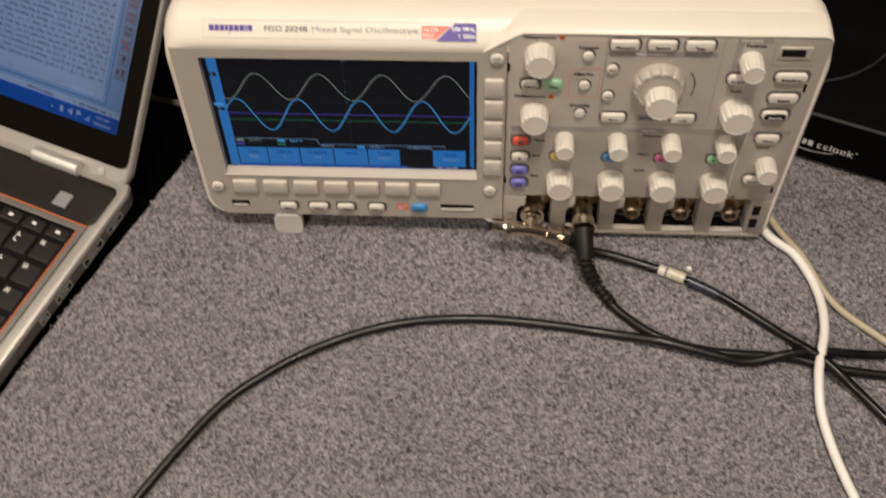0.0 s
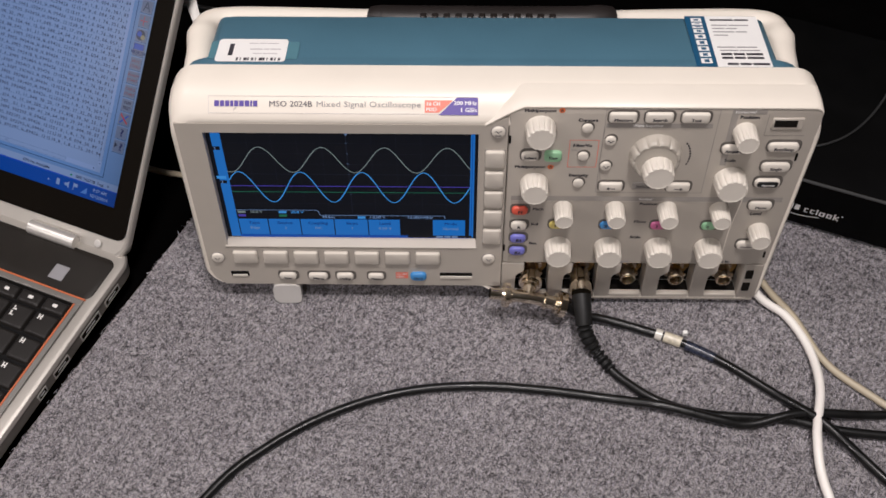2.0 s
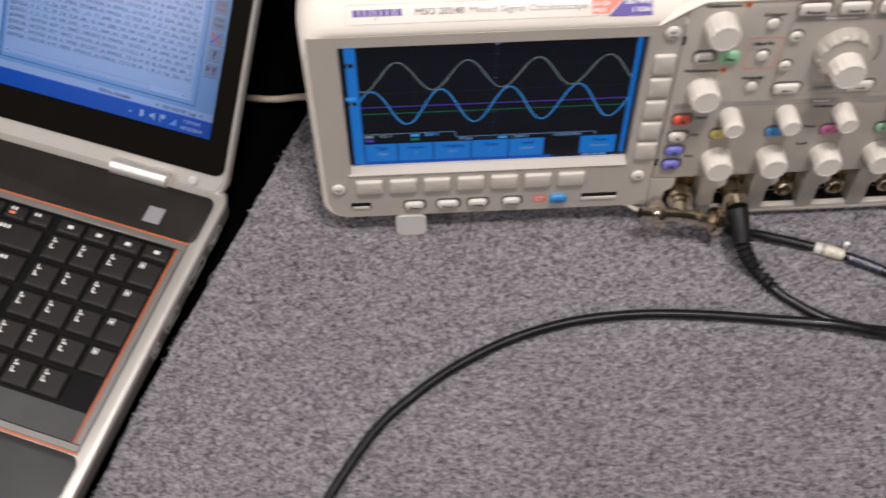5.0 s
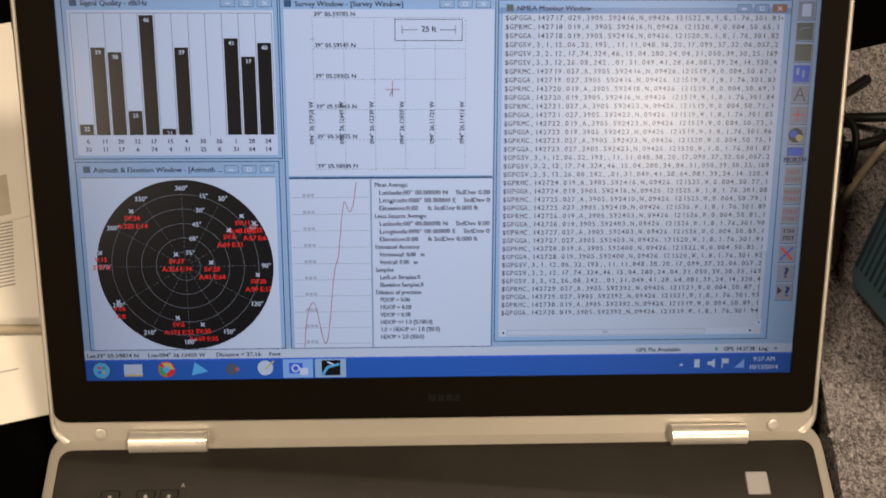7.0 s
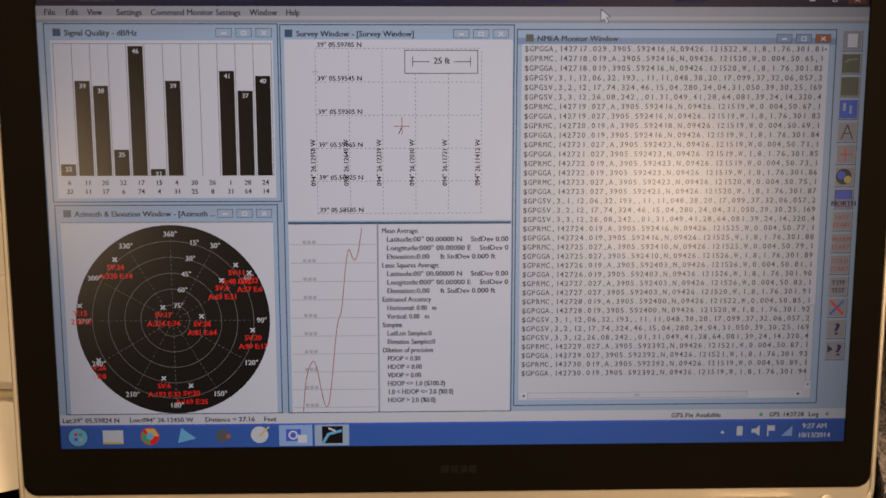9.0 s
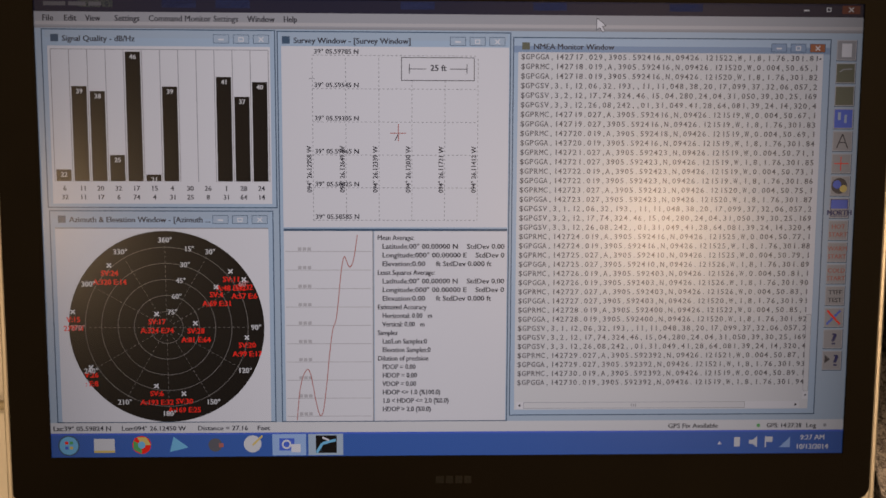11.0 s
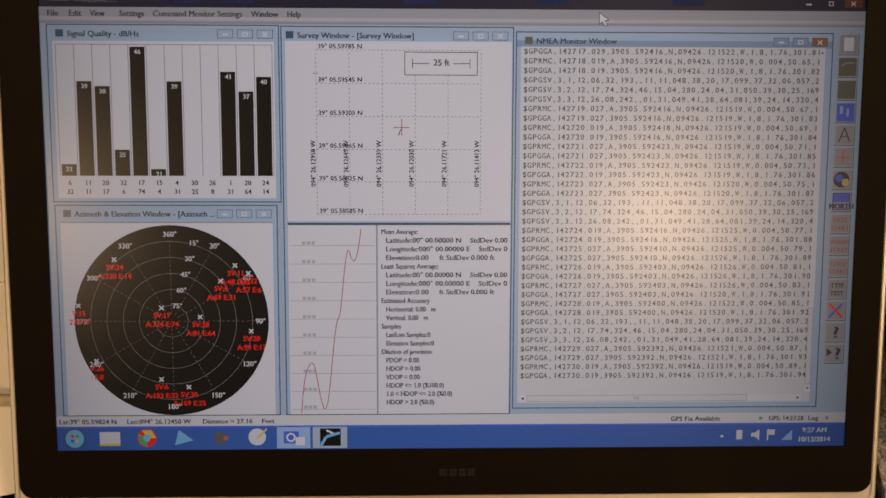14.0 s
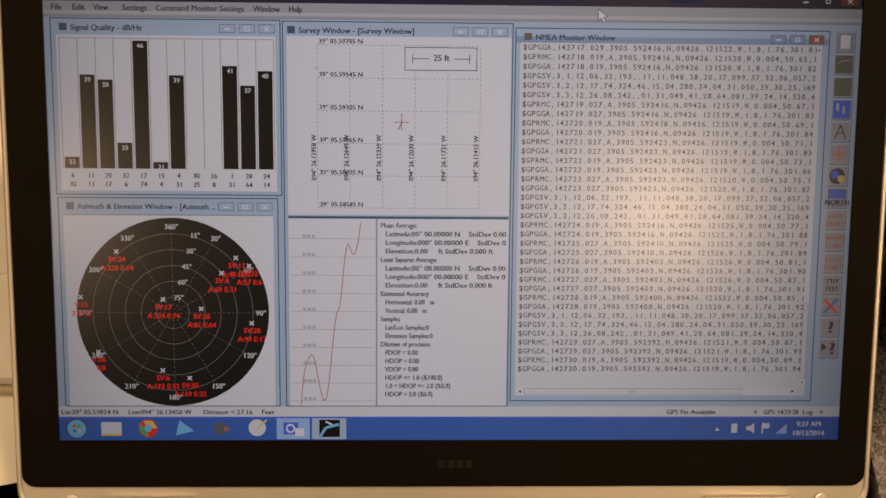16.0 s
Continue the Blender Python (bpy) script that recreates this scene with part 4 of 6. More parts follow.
part("strain_relief", tube(boot_line, lambda t: 0.0060 - 0.0024 * t - (0.0016 if t > 0.42 and int(t * 44) % 3 == 0 else 0), 14, 14), RUBBER, plug, "black ribbed strain relief")
part("jacket", tube([(0.0950, -0.0495, z1 + 0.001), (0.1040, -0.0580, z1), (0.1229, -0.0712, z1), (0.1515, -0.0797, z1), (0.1968, -0.0826, z1), (0.2215, -0.0885, z1), (0.2491, -0.0920, z1), (0.33, -0.10, z1), (0.46, -0.16, z1), (0.60, -0.30, z1)], 0.0027, 12, 10), CABLE_BLACK, plug)
loop = thing("coax_cable", "black coaxial cable lying in a wide loop on the carpet", "cable", group="signal cables")
part("jacket", tube([(-0.215, -0.30, z1), (-0.180, -0.21, z1), (-0.1349, -0.1336, z1), (-0.1038, -0.1028, z1), (-0.0665, -0.0803, z1), (-0.0272, -0.0671, z1), (0.0131, -0.0627, z1), (0.0533, -0.0647, z1), (0.0964, -0.0703, z1), (0.125, -0.0762, z1 + 0.0035), (0.155, -0.0835, z1 + 0.002), (0.1745, -0.0858, z1), (0.205, -0.0800, z1 + 0.0035), (0.2523, -0.0790, z1), (0.34, -0.075, z1), (0.60, -0.10, z1)], 0.0027, 12, 10), CABLE_BLACK, loop)
lead = thing("coax_cable", "black coaxial cable with a taped paper tag on the carpet", "cable", group="signal cables")
part("jacket", tube([tuple(right), (0.0800, -0.0150, 0.0), (0.0980, -0.0165, -0.0035), (0.1365, -0.0293, z1), (0.1631, -0.0439, z1), (0.1931, -0.0662, z1), (0.2095, -0.0815, z1 + 0.005), (0.2207, -0.0929, z1 + 0.005), (0.2434, -0.1172, z1), (0.30, -0.19, z1), (0.38, -0.33, z1)], 0.0027, 12, 10), CABLE_BLACK, lead)
part("paper_tag", tube([(0.1312, -0.0271, z1 + 0.0002), (0.1365, -0.0293, z1 + 0.0002), (0.1412, -0.0315, z1 + 0.0002)], 0.0035, 12, 4), mat("yellowed_tag_paper", (0.52, 0.48, 0.37), 0.35, vary=0.2, scale=500), lead, "yellowed paper tag under tape")
part("tape_end", tube([(0.1262, -0.0251, z1), (0.1302, -0.0267, z1)], 0.0037, 12, 2), TAPE, lead, "clear tape end")
part("printed_band", tube([(0.1440, -0.0331, z1), (0.1520, -0.0373, z1), (0.1600, -0.0420, z1)], 0.0033, 12, 4), mat("dark_blue_print_band", (0.022, 0.026, 0.045), 0.3, vary=0.8, scale=700), lead, "dark printed band")
part("tape_flag", box(0.1425, 0.1455, -0.0270, -0.0245, z1, z1 + 0.004, 0.0005, 1), WHITE, lead, "white tape flag")
wc = thing("white_cable", "thick white cable running out from behind the oscilloscope", "cable")
part("jacket", tube([(0.170, 0.150, z1), (0.185, 0.070, z1 + 0.001), (0.1905, 0.0100, z1 + 0.001), (0.2092, -0.0132, z1 + 0.001), (0.2185, -0.0372, z1 + 0.001), (0.2182, -0.064, z1 + 0.004), (0.2095, -0.0966, z1 + 0.006), (0.2105, -0.1277, z1 + 0.001), (0.225, -0.18, z1), (0.27, -0.30, z1)], 0.0027, 12, 10), CABLE_WHITE, wc)
bc = thing("beige_cable", "thin beige cable winding behind the laptop and oscilloscope", "cable")
part("jacket", tube([(-0.7649, 0.3033, TABLE + 0.006), (-0.5617, 0.2324, TABLE + 0.006), (-0.4824, 0.1992, TABLE + 0.004), (-0.30, 0.145, TABLE + 0.004), (-0.2064, 0.1143, TABLE + 0.004), (-0.168, 0.1060, TABLE + 0.012), (-0.146, 0.0985, CARPET + 0.004), (-0.10, 0.140, CARPET + 0.003), (0.0, 0.175, CARPET + 0.003), (0.12, 0.155, CARPET + 0.003), (0.180, 0.085, CARPET + 0.003), (0.1969, 0.0183, CARPET + 0.003), (0.2127, -0.0132, CARPET + 0.005), (0.2272, -0.0448, CARPET + 0.003), (0.2542, -0.0708, CARPET + 0.003), (0.31, -0.12, CARPET + 0.003), (0.42, -0.30, CARPET + 0.003)], 0.0023, 10, 8), CABLE_BEIGE, bc)
for pts, rad, lab in (([(-0.19, 0.24, TABLE + 0.004), (-0.135, 0.215, CARPET + 0.006), (-0.09, 0.185, CARPET + 0.004), (-0.05, 0.150, 0.02), (-0.03, 0.120, 0.05)], 0.0028, "black power cord plugged in behind the oscilloscope"),
                      ([(-0.17, 0.19, TABLE + 0.004), (-0.125, 0.172, CARPET + 0.006), (-0.08, 0.160, CARPET + 0.004), (-0.02, 0.165, CARPET + 0.004), (0.05, 0.200, CARPET + 0.004)], 0.0030, "black cord on the carpet behind the oscilloscope"),
                      ([(-0.25, 0.30, TABLE + 0.003), (-0.15, 0.255, TABLE + 0.02), (-0.10, 0.205, CARPET + 0.006), (-0.085, 0.170, CARPET + 0.012), (-0.105, 0.140, CARPET + 0.004)], 0.0022, "thin black cord looped behind the oscilloscope")):
    cord = thing("cord", lab, "cable", group="cords behind the oscilloscope")
    part("jacket", tube(pts, rad, 10, 8), CABLE_BLACK, cord)

tc_ = thing("tagged_cord", "black cord with a white paper tag behind the oscilloscope", "cable")
part("jacket", tube([(-0.1600, 0.136, 0.092), (-0.1625, 0.141, 0.094), (-0.161, 0.150, 0.082), (-0.150, 0.158, 0.050), (-0.135, 0.168, 0.012), (-0.110, 0.185, CARPET + 0.004), (-0.05, 0.200, CARPET + 0.004)], 0.0032, 10, 8), CABLE_BLACK, tc_)
part("paper_tag", tube([(-0.1685, 0.156, 0.1035), (-0.1660, 0.149, 0.1010), (-0.1630, 0.142, 0.0965), (-0.1622, 0.138, 0.0930)], lambda t: 0.0036 - 0.0012 * t, 10, 6, 0.3), PAPER, tc_, "white folded paper tag")

# ---- black rack unit behind, its name drawn as plain shapes ----
RU = pose(0.2255, 0.0630, CARPET, 0, 0, -20.9)
rack = thing("rack_unit", "black rack-mount unit with a white printed name", "electronics", RU)
part("rack_case", box(-0.050, 0.390, 0.0, 0.150, 0.003, 0.0445, 0.0012, 2), RACK, rack)
part("top_edge", box(-0.050, 0.390, -0.0006, 0.0012, 0.0440, 0.0450), mat("paler_black_edge", (0.06, 0.06, 0.06), 0.4), rack)
for x in (-0.03, 0.36):
    part("rubber_foot", box(x - 0.008, x + 0.008, 0.02, 0.036, 0, 0.0035), RUBBER, rack)
n_ = Sheet()
n_.bars(-16, 16.5, 5.0, (3.4, 3.2, 2.4, 3.0), WHITE, 1.2, 1)
for k, x0 in enumerate((2.6, 6.6)):
    n_.rect(x0, 16.5, x0 + 2.6, 17.4, WHITE, 1)
    n_.rect(x0, 16.5, x0 + 0.9, 20.4, WHITE, 1)
    n_.rect(x0, 19.6, x0 + 2.6, 20.4, WHITE, 1)
n_.rect(10.4, 16.5, 11.3, 22, WHITE, 1)
n_.border(12.4, 16.5, 15.8, 20.4, 0.9, WHITE, 1)
n_.border(17.0, 16.5, 20.2, 20.4, 0.9, WHITE, 1)
n_.rect(21.4, 16.5, 22.3, 22, WHITE, 1)
n_.line([(24.6, 20.4), (22.4, 18.4), (24.8, 16.5)], 0.9, WHITE, 1)
n_.disc(26.4, 21.5, 0.6, WHITE, 1, 12)
n_.line([(-18 + 1.5 * i, 14.6 - 2.6 * math.sin(math.pi * i / 21)) for i in range(22)], 0.7, WHITE, 1)
n_.put("printed_name", rack, pose(0.002, -0.0002, 0))
wire = thing("thin_wire", "thin grey wire arching behind the rack unit", "cable")
part("wire", tube([(0.2300, 0.0905, 0.038), (0.2445, 0.0944, 0.038), (0.2588, 0.1020, 0.038), (0.2724, 0.1136, 0.038), (0.2866, 0.1301, 0.040), (0.303, 0.155, 0.046), (0.335, 0.205, 0.060), (0.40, 0.30, 0.080)], 0.0008, 8, 8), mat("grey_wire_jacket", (0.022, 0.022, 0.022), 0.5), wire)

# ---- laptop ----
LAP = pose(-0.3734, 0.0843, 0.0051, 0, 0, -21.11) @ Matrix.Scale(1 / SIZE, 4)
laptop = thing("laptop", "open silver and black laptop with numeric keypad and lit screen", "laptop", LAP)
BASE_H = 0.0305


def deck_ring(z, d, r=0.014):
    return [(x, y, z) for x, y in rounded(-0.1925 + d, 0.1905 - d, -0.2460 + d, 0.0075 - d, r, 7)]


body = part("base_body", loft([deck_ring(-0.0052, 0.0012), deck_ring(-0.0046, 0.0002), deck_ring(-0.0030, 0), deck_ring(-0.0010, 0.0008), deck_ring(0, 0.0026)]), SILVER, laptop, "satin silver base rim")
part("side_band", loft([deck_ring(-0.0150, 0.0022), deck_ring(-0.0145, 0.0010), deck_ring(-0.0050, 0.0008)]), mat("satin_side_metal", (0.24, 0.225, 0.20), 0.40, 0.4, vary=0.05), laptop, "satin grey side band with ports")
part("underside", loft([deck_ring(-BASE_H + 0.003, 0.022), deck_ring(-BASE_H + 0.008, 0.014), deck_ring(-0.0150, 0.0030)]), BLACK, laptop, "black underside")
for x in (-0.16, 0.16):
    for y in (-0.22, -0.02):
        part("rubber_foot", box(x - 0.012, x + 0.012, y - 0.005, y + 0.005, -BASE_H - 0.0005, -BASE_H + 0.0036, 0.0008, 1), RUBBER, laptop)
flat = lambda x0, x1, y0, y1, z0, z1, r: loft([[(x, y, z) for x, y in rounded(x0 + d, x1 - d, y0 + d, y1 - d, r, 6)] for z, d in ((z0, 0), (z1 - 0.0003, 0), (z1, 0.0003))])
part("hinge_panel", flat(-0.1865, 0.1845, -0.0386, -0.0045, -0.001, 0.0006, 0.006), DECK, laptop, "matte black panel below the screen")
part("palm_rest", flat(-0.1865, 0.1845, -0.2400, -0.1768, -0.001, 0.0006, 0.006), mat("grey_black_palm_rest", (0.028, 0.027, 0.027), 0.5, vary=0.1, scale=60, bump=0.1, bump_scale=1800), laptop, "dark grey palm rest")
part("touchpad", flat(-0.105, -0.010, -0.2300, -0.1830, -0.0005, 0.0009, 0.003), DECK, laptop)
part("keyboard_well", flat(-0.1815, 0.1800, -0.1742, -0.0425, -0.001, 0.0003, 0.002), HOLE, laptop)
for nm, m, z, w in (("silver_trim", TRIM, 0.0016, 0.0042), ("orange_trim", ORANGE, 0.0012, 0.0014)):
    x0, x1, y0, y1 = -0.1835, 0.1820, -0.1752, -0.0398
    if nm == "orange_trim":
        strips = (box(x0, x1, y1, y1 + 0.0012, 0, z), box(x0, x1, y0 - 0.0012, y0, 0, z), box(x1 - 0.0056, x1 - 0.0044, y0 + 0.0043, y1 - 0.0043, 0, z), box(x0 + 0.0044, x0 + 0.0056, y0 + 0.0043, y1 - 0.0043, 0, z))
    else:
        strips = (box(x0, x1, y1 - w, y1, 0, z, 0.0005, 1), box(x0, x1, y0, y0 + w, 0, z, 0.0005, 1), box(x1 - w, x1, y0 + w, y1 - w, 0, z, 0.0005, 1), box(x0, x0 + w, y0 + w, y1 - w, 0, z, 0.0005, 1))
    part(nm, join(*strips), m, laptop, "silver strip round the keyboard" if nm == "silver_trim" else "thin orange line round the keyboard")
part("fingerprint_reader", box(0.1474, 0.1584, -0.0322, -0.0207, 0.0004, 0.0012, 0.0004, 1), mat("pale_sensor_plate", (0.30, 0.295, 0.31), 0.4, 0.2), laptop, "pale square fingerprint reader")
for x in (-0.159, -0.1422, -0.1312):
    part("media_button", box(x - 0.0045, x + 0.0045, -0.0320, -0.0250, 0.0004, 0.0013, 0.0006, 1), KEY, laptop)
mk = Sheet()
for x in (-159, -142.2, -131.2):
    mk.disc(x, 28.5, 0.9, GREYINK, 1, 12)
mk.text("Y", -126, 22, 2.0, GREYINK, 1)
mk.put("button_marks", laptop, Matrix(((1, 0, 0, 0), (0, 0, -1, 0), (0, -1, 0, 0.0014), (0, 0, 0, 1))))
# ports along the right edge
for y0, w, h in ((-0.024, 0.0165, 0.0062), (-0.050, 0.0215, 0.0066), (-0.083, 0.0165, 0.0062), (-0.104, 0.0090, 0.0062)):
    part("port", join(box(0.1880, 0.18995, y0 - w / 2, y0 + w / 2, -0.0075 - h, -0.0075 - h + 0.0009), box(0.1880, 0.18995, y0 - w / 2, y0 + w / 2, -0.0084, -0.0075),
                      box(0.1880, 0.18995, y0 - w / 2, y0 - w / 2 + 0.0009, -0.0066 - h, -0.0084), box(0.1880, 0.18995, y0 + w / 2 - 0.0009, y0 + w / 2, -0.0066 - h, -0.0084)), CHROME, laptop)
    part("port_opening", box(0.1880, 0.18970, y0 - w / 2 + 0.0009, y0 + w / 2 - 0.0009, -0.0066 - h, -0.0084), HOLE, laptop)
    part("port_tongue", box(0.1885, 0.18975, y0 - w / 4, y0 + w / 4, -0.0075 - h * 0.6, -0.0075 - h * 0.45), WHITE, laptop)

# keyboard: keys with plain worn legends
keyboard = part("keyboard", flat(-0.1785, 0.1770, -0.1670, -0.0412, 0.0003, 0.0008, 0.002), BLACK, laptop, "black keyboard with white legends", pose(0, -0.0036, 0))
KEYCAPS = {}
LEGEND = mat("white_key_legend", (0.66, 0.65, 0.62), 0.5)
FNLEGEND = mat("orange_key_legend", (0.60, 0.16, 0.07), 0.5)


def key(x, y, w, d, style):
    k = (round(w, 4), round(d, 4), style)
    if k not in KEYCAPS:
        a = loft([[(px, py, z) for px, py in rounded(-w / 2 + i, w / 2 - i, -d / 2 + i, d / 2 - i, 0.0012, 2)] for z, i in ((0.0008, 0.0), (0.0028, 0.0006), (0.0034, 0.0012), (0.0036, 0.0020))])
        n = len(a[1])
        quads = []
        mark = lambda x0, y0, ww, hh: quads.append(tuple((-w / 2 + 0.0036 + (px + w / 2 - 0.0036) * 1.25, py, 0.00366) for px, py in ((x0, y0), (x0 + ww, y0), (x0 + ww, y0 + hh * 1.3), (x0, y0 + hh * 1.3))))
        ox, oy = -w / 2 + 0.0036, d / 2 - 0.0058
        idx = []
        if style == 0:      # one letter
            mark(ox, oy, 0.0007, 0.0030), mark(ox + 0.0017, oy, 0.0007, 0.0030), mark(ox + 0.0007, oy + 0.0012, 0.0010, 0.0007)
        elif style == 1:    # two signs, one above the other
            mark(ox, oy + 0.0004, 0.0022, 0.0008), mark(ox, oy + 0.0018, 0.0008, 0.0012), mark(ox, oy - 0.0040, 0.0008, 0.0026), mark(ox + 0.0008, oy - 0.0040, 0.0014, 0.0007)
        elif style == 2:    # a word
            for i in range(4):
                mark(ox + i * 0.0021, oy + 0.0004, 0.0015, 0.0018)
        elif style == 3:    # function key
            mark(ox, oy + 0.0018, 0.0012, 0.0017), mark(ox + 0.0018, oy + 0.0018, 0.0012, 0.0017)
        elif style == 4:    # function key with a second sign
            mark(ox, oy + 0.0018, 0.0012, 0.0017), mark(ox + 0.0018, oy + 0.0018, 0.0012, 0.0017), mark(ox, oy - 0.0010, 0.0032, 0.0014)
        elif style == 5:    # media sign
            mark(ox + 0.003, oy, 0.0028, 0.0018)
        vs, fs = list(a[0]), list(a[1])
        for q4 in quads:
            o = len(vs)
            vs.extend(q4)
            fs.append((o, o + 1, o + 2, o + 3))
        idx = [0] * n + [1] * len(quads)
        if style == 4:
            idx[-1] = 2
        me = bpy.data.meshes.new("key")
        me.from_pydata(vs, [], fs)
        for m in (KEY, LEGEND, FNLEGEND):
            me.materials.append(m)
        me.polygons.foreach_set("material_index", idx)
        me.update()
        KEYCAPS[k] = me
    part("key", KEYCAPS[k], None, keyboard, m=pose(x, y, 0))


U = 0.01835
key_rows = (  # depth centre, height, widths in key units, main block from the left
    (-0.0480, 0.0100, [0.88] * 17, 3),
    (-0.0630, 0.0172, [1] * 13 + [1.95], 1),
    (-0.0823, 0.0172, [1.5] + [1] * 12 + [1.45], 0),
    (-0.1016, 0.0172, [1.75] + [1] * 11 + [2.2], 0),
    (-0.1209, 0.0172, [2.25] + [1] * 10 + [2.7], 0),
    (-0.1402, 0.0172, [1.25, 1, 1, 1.2, 5.6, 1.2, 1, 1.2, 1.45], 2),
)
random.seed(7)
for y, h, widths, style in key_rows:
    x = -0.1765
    span = 0.2745 / sum(widths)
    for i, w in enumerate(widths):
        ww = w * span
        sty = style if ww < 0.023 else 2
        if style == 3 and random.random() < 0.4:
            sty = 4
        if ww > 0.06:
            sty = 9
        key(x + ww / 2, y, ww - 0.0014, h, sty)
        x += ww
for r in range(6):
    y, h = key_rows[r][0], key_rows[r][1]
    for c in range(4):
        if r >= 4 and c == 3 and r == 5:
            continue
        key(0.1020 + 0.0190 * c + 0.0085, y, 0.0176, h, 5 if r == 0 else (1 if c < 3 else 0))
part("pointing_stick", moved(lathe([(0.0036, 0), (0.0036, 0.0036), (0.0026, 0.0042), (0.0004, 0.0044)], 16), pose(-0.058, -0.111, 0.001, -90)), mat("blue_stick_rubber", (0.02, 0.06, 0.2), 0.7), keyboard)
for x0 in (-0.1105, -0.0785, -0.0465):
    part("pad_button", box(x0, x0 + 0.030, -0.1690, -0.1560, 0.0008, 0.0030, 0.001, 1), KEY, keyboard)
part("lower_strip", box(-0.1780, 0.1765, -0.1672, -0.1505, 0.0006, 0.0016), mat("dark_grey_strip", (0.045, 0.044, 0.044), 0.5, vary=0.08), keyboard)

# lid
LID = pose(0, 0, 0, -45.18)


def lid_ring(w, d, r=0.013):
    return [(x, w, z) for x, z in outline([(-0.1918 + d, -0.0045 + d, r), (0.1877 - d, -0.0045 + d, r), (0.1877 - d, 0.2480 - d, r), (-0.1918 + d, 0.2480 - d, r)], 7)]


lid = part("lid", loft([lid_ring(0.0004, 0.0028), lid_ring(-0.0004, 0.0022), lid_ring(-0.0006, 0.0012), lid_ring(0.0002, 0.0003), lid_ring(0.0015, 0), lid_ring(0.006, 0.0004), lid_ring(0.0085, 0.004), lid_ring(0.0092, 0.012)]), SILVER, laptop, "satin silver screen lid", LID)
# black bezel round the screen, with rounded outer corners
bez_out = outline([(-0.1888, 0.0105, 0.006), (0.1846, 0.0105, 0.006), (0.1846, 0.2450, 0.009), (-0.1888, 0.2450, 0.009)], 8)
bez_in = []
k4 = len(bez_out) // 4
for i, c4 in enumerate(((-0.1721, 0.0315), (0.1721, 0.0315), (0.1721, 0.2251), (-0.1721, 0.2251))):
    bez_in.extend([c4] * k4)
n4 = len(bez_out)
bv = [(x, 0.0002, z) for x, z in bez_out] + [(x, -0.0009, z) for x, z in bez_out] + [(x, -0.0009, z) for x, z in bez_in] + [(x, 0.0006, z) for x, z in bez_in]
bf = [(k * n4 + i, k * n4 + (i + 1) % n4, (k + 1) * n4 + (i + 1) % n4, (k + 1) * n4 + i) for k in range(3) for i in range(n4)]
bme = bpy.data.meshes.new("bezel")
bme.from_pydata(bv, [], bf)
bme.materials.append(BEZEL)
bbm = bmesh.new()
bbm.from_mesh(bme)
bmesh.ops.remove_doubles(bbm, verts=bbm.verts, dist=1e-6)
bmesh.ops.recalc_face_normals(bbm, faces=bbm.faces)
bbm.to_mesh(bme)
bbm.free()
part("bezel", bme, None, lid, "matte black screen bezel")
for x0, x1 in ((0.1132, 0.1508), (-0.1525, -0.1150)):
    part("hinge", tube([(x0, -0.0030, 0.0006), (x1, -0.0030, 0.0006)], 0.0052, 20, 2), CHROME, lid, "polished metal hinge barrel")
for x in (0.1655, -0.1674):
    part("screw", moved(lathe([(0.0028, 0), (0.0028, 0.0003), (0.0020, 0.0005), (0.0003, 0.0002)], 16), pose(x, -0.0006, 0.0042)), CHROME, lid)
lg = Sheet()
LOGO = mat("dim_metal_logo", (0.10, 0.10, 0.10), 0.22, 1.0)
lg.bars(-9, 19.2, 3.4, (3.6, 3.2, 3.0, 3.0), LOGO, 0.9, 1)
lg.put("maker_mark", lid, pose(0.002, -0.0009, 0))

# ---- what the laptop screen shows, in millimetres from its lower left corner ----
SCREEN_AT = pose(-0.1721, 0.0002, 0.0315)
display = part("display", box(-0.1724, 0.1724, 0.0003, 0.0020, 0.0312, 0.2254), HOLE, laptop, "lit screen showing satellite receiver windows", LID)
K = 0.76
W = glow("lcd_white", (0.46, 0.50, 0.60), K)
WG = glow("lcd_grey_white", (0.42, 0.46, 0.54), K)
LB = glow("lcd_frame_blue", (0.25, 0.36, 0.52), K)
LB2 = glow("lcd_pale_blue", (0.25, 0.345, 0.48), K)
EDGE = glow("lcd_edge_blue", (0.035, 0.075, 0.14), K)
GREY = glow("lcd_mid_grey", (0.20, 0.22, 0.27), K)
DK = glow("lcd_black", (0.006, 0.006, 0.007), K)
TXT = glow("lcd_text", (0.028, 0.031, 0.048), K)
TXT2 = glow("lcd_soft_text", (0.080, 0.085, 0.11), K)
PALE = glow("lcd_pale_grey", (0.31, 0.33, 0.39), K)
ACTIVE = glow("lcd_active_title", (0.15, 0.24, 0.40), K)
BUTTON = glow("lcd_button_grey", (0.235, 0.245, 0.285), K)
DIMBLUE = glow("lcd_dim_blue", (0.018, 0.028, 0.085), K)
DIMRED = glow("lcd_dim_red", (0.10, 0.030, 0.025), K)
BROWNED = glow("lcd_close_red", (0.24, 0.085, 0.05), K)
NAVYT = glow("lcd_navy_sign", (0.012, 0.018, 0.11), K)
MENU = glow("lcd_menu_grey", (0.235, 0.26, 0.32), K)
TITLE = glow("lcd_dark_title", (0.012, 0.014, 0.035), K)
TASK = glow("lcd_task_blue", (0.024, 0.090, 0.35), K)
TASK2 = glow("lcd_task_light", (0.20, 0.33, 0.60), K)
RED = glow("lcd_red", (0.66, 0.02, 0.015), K)
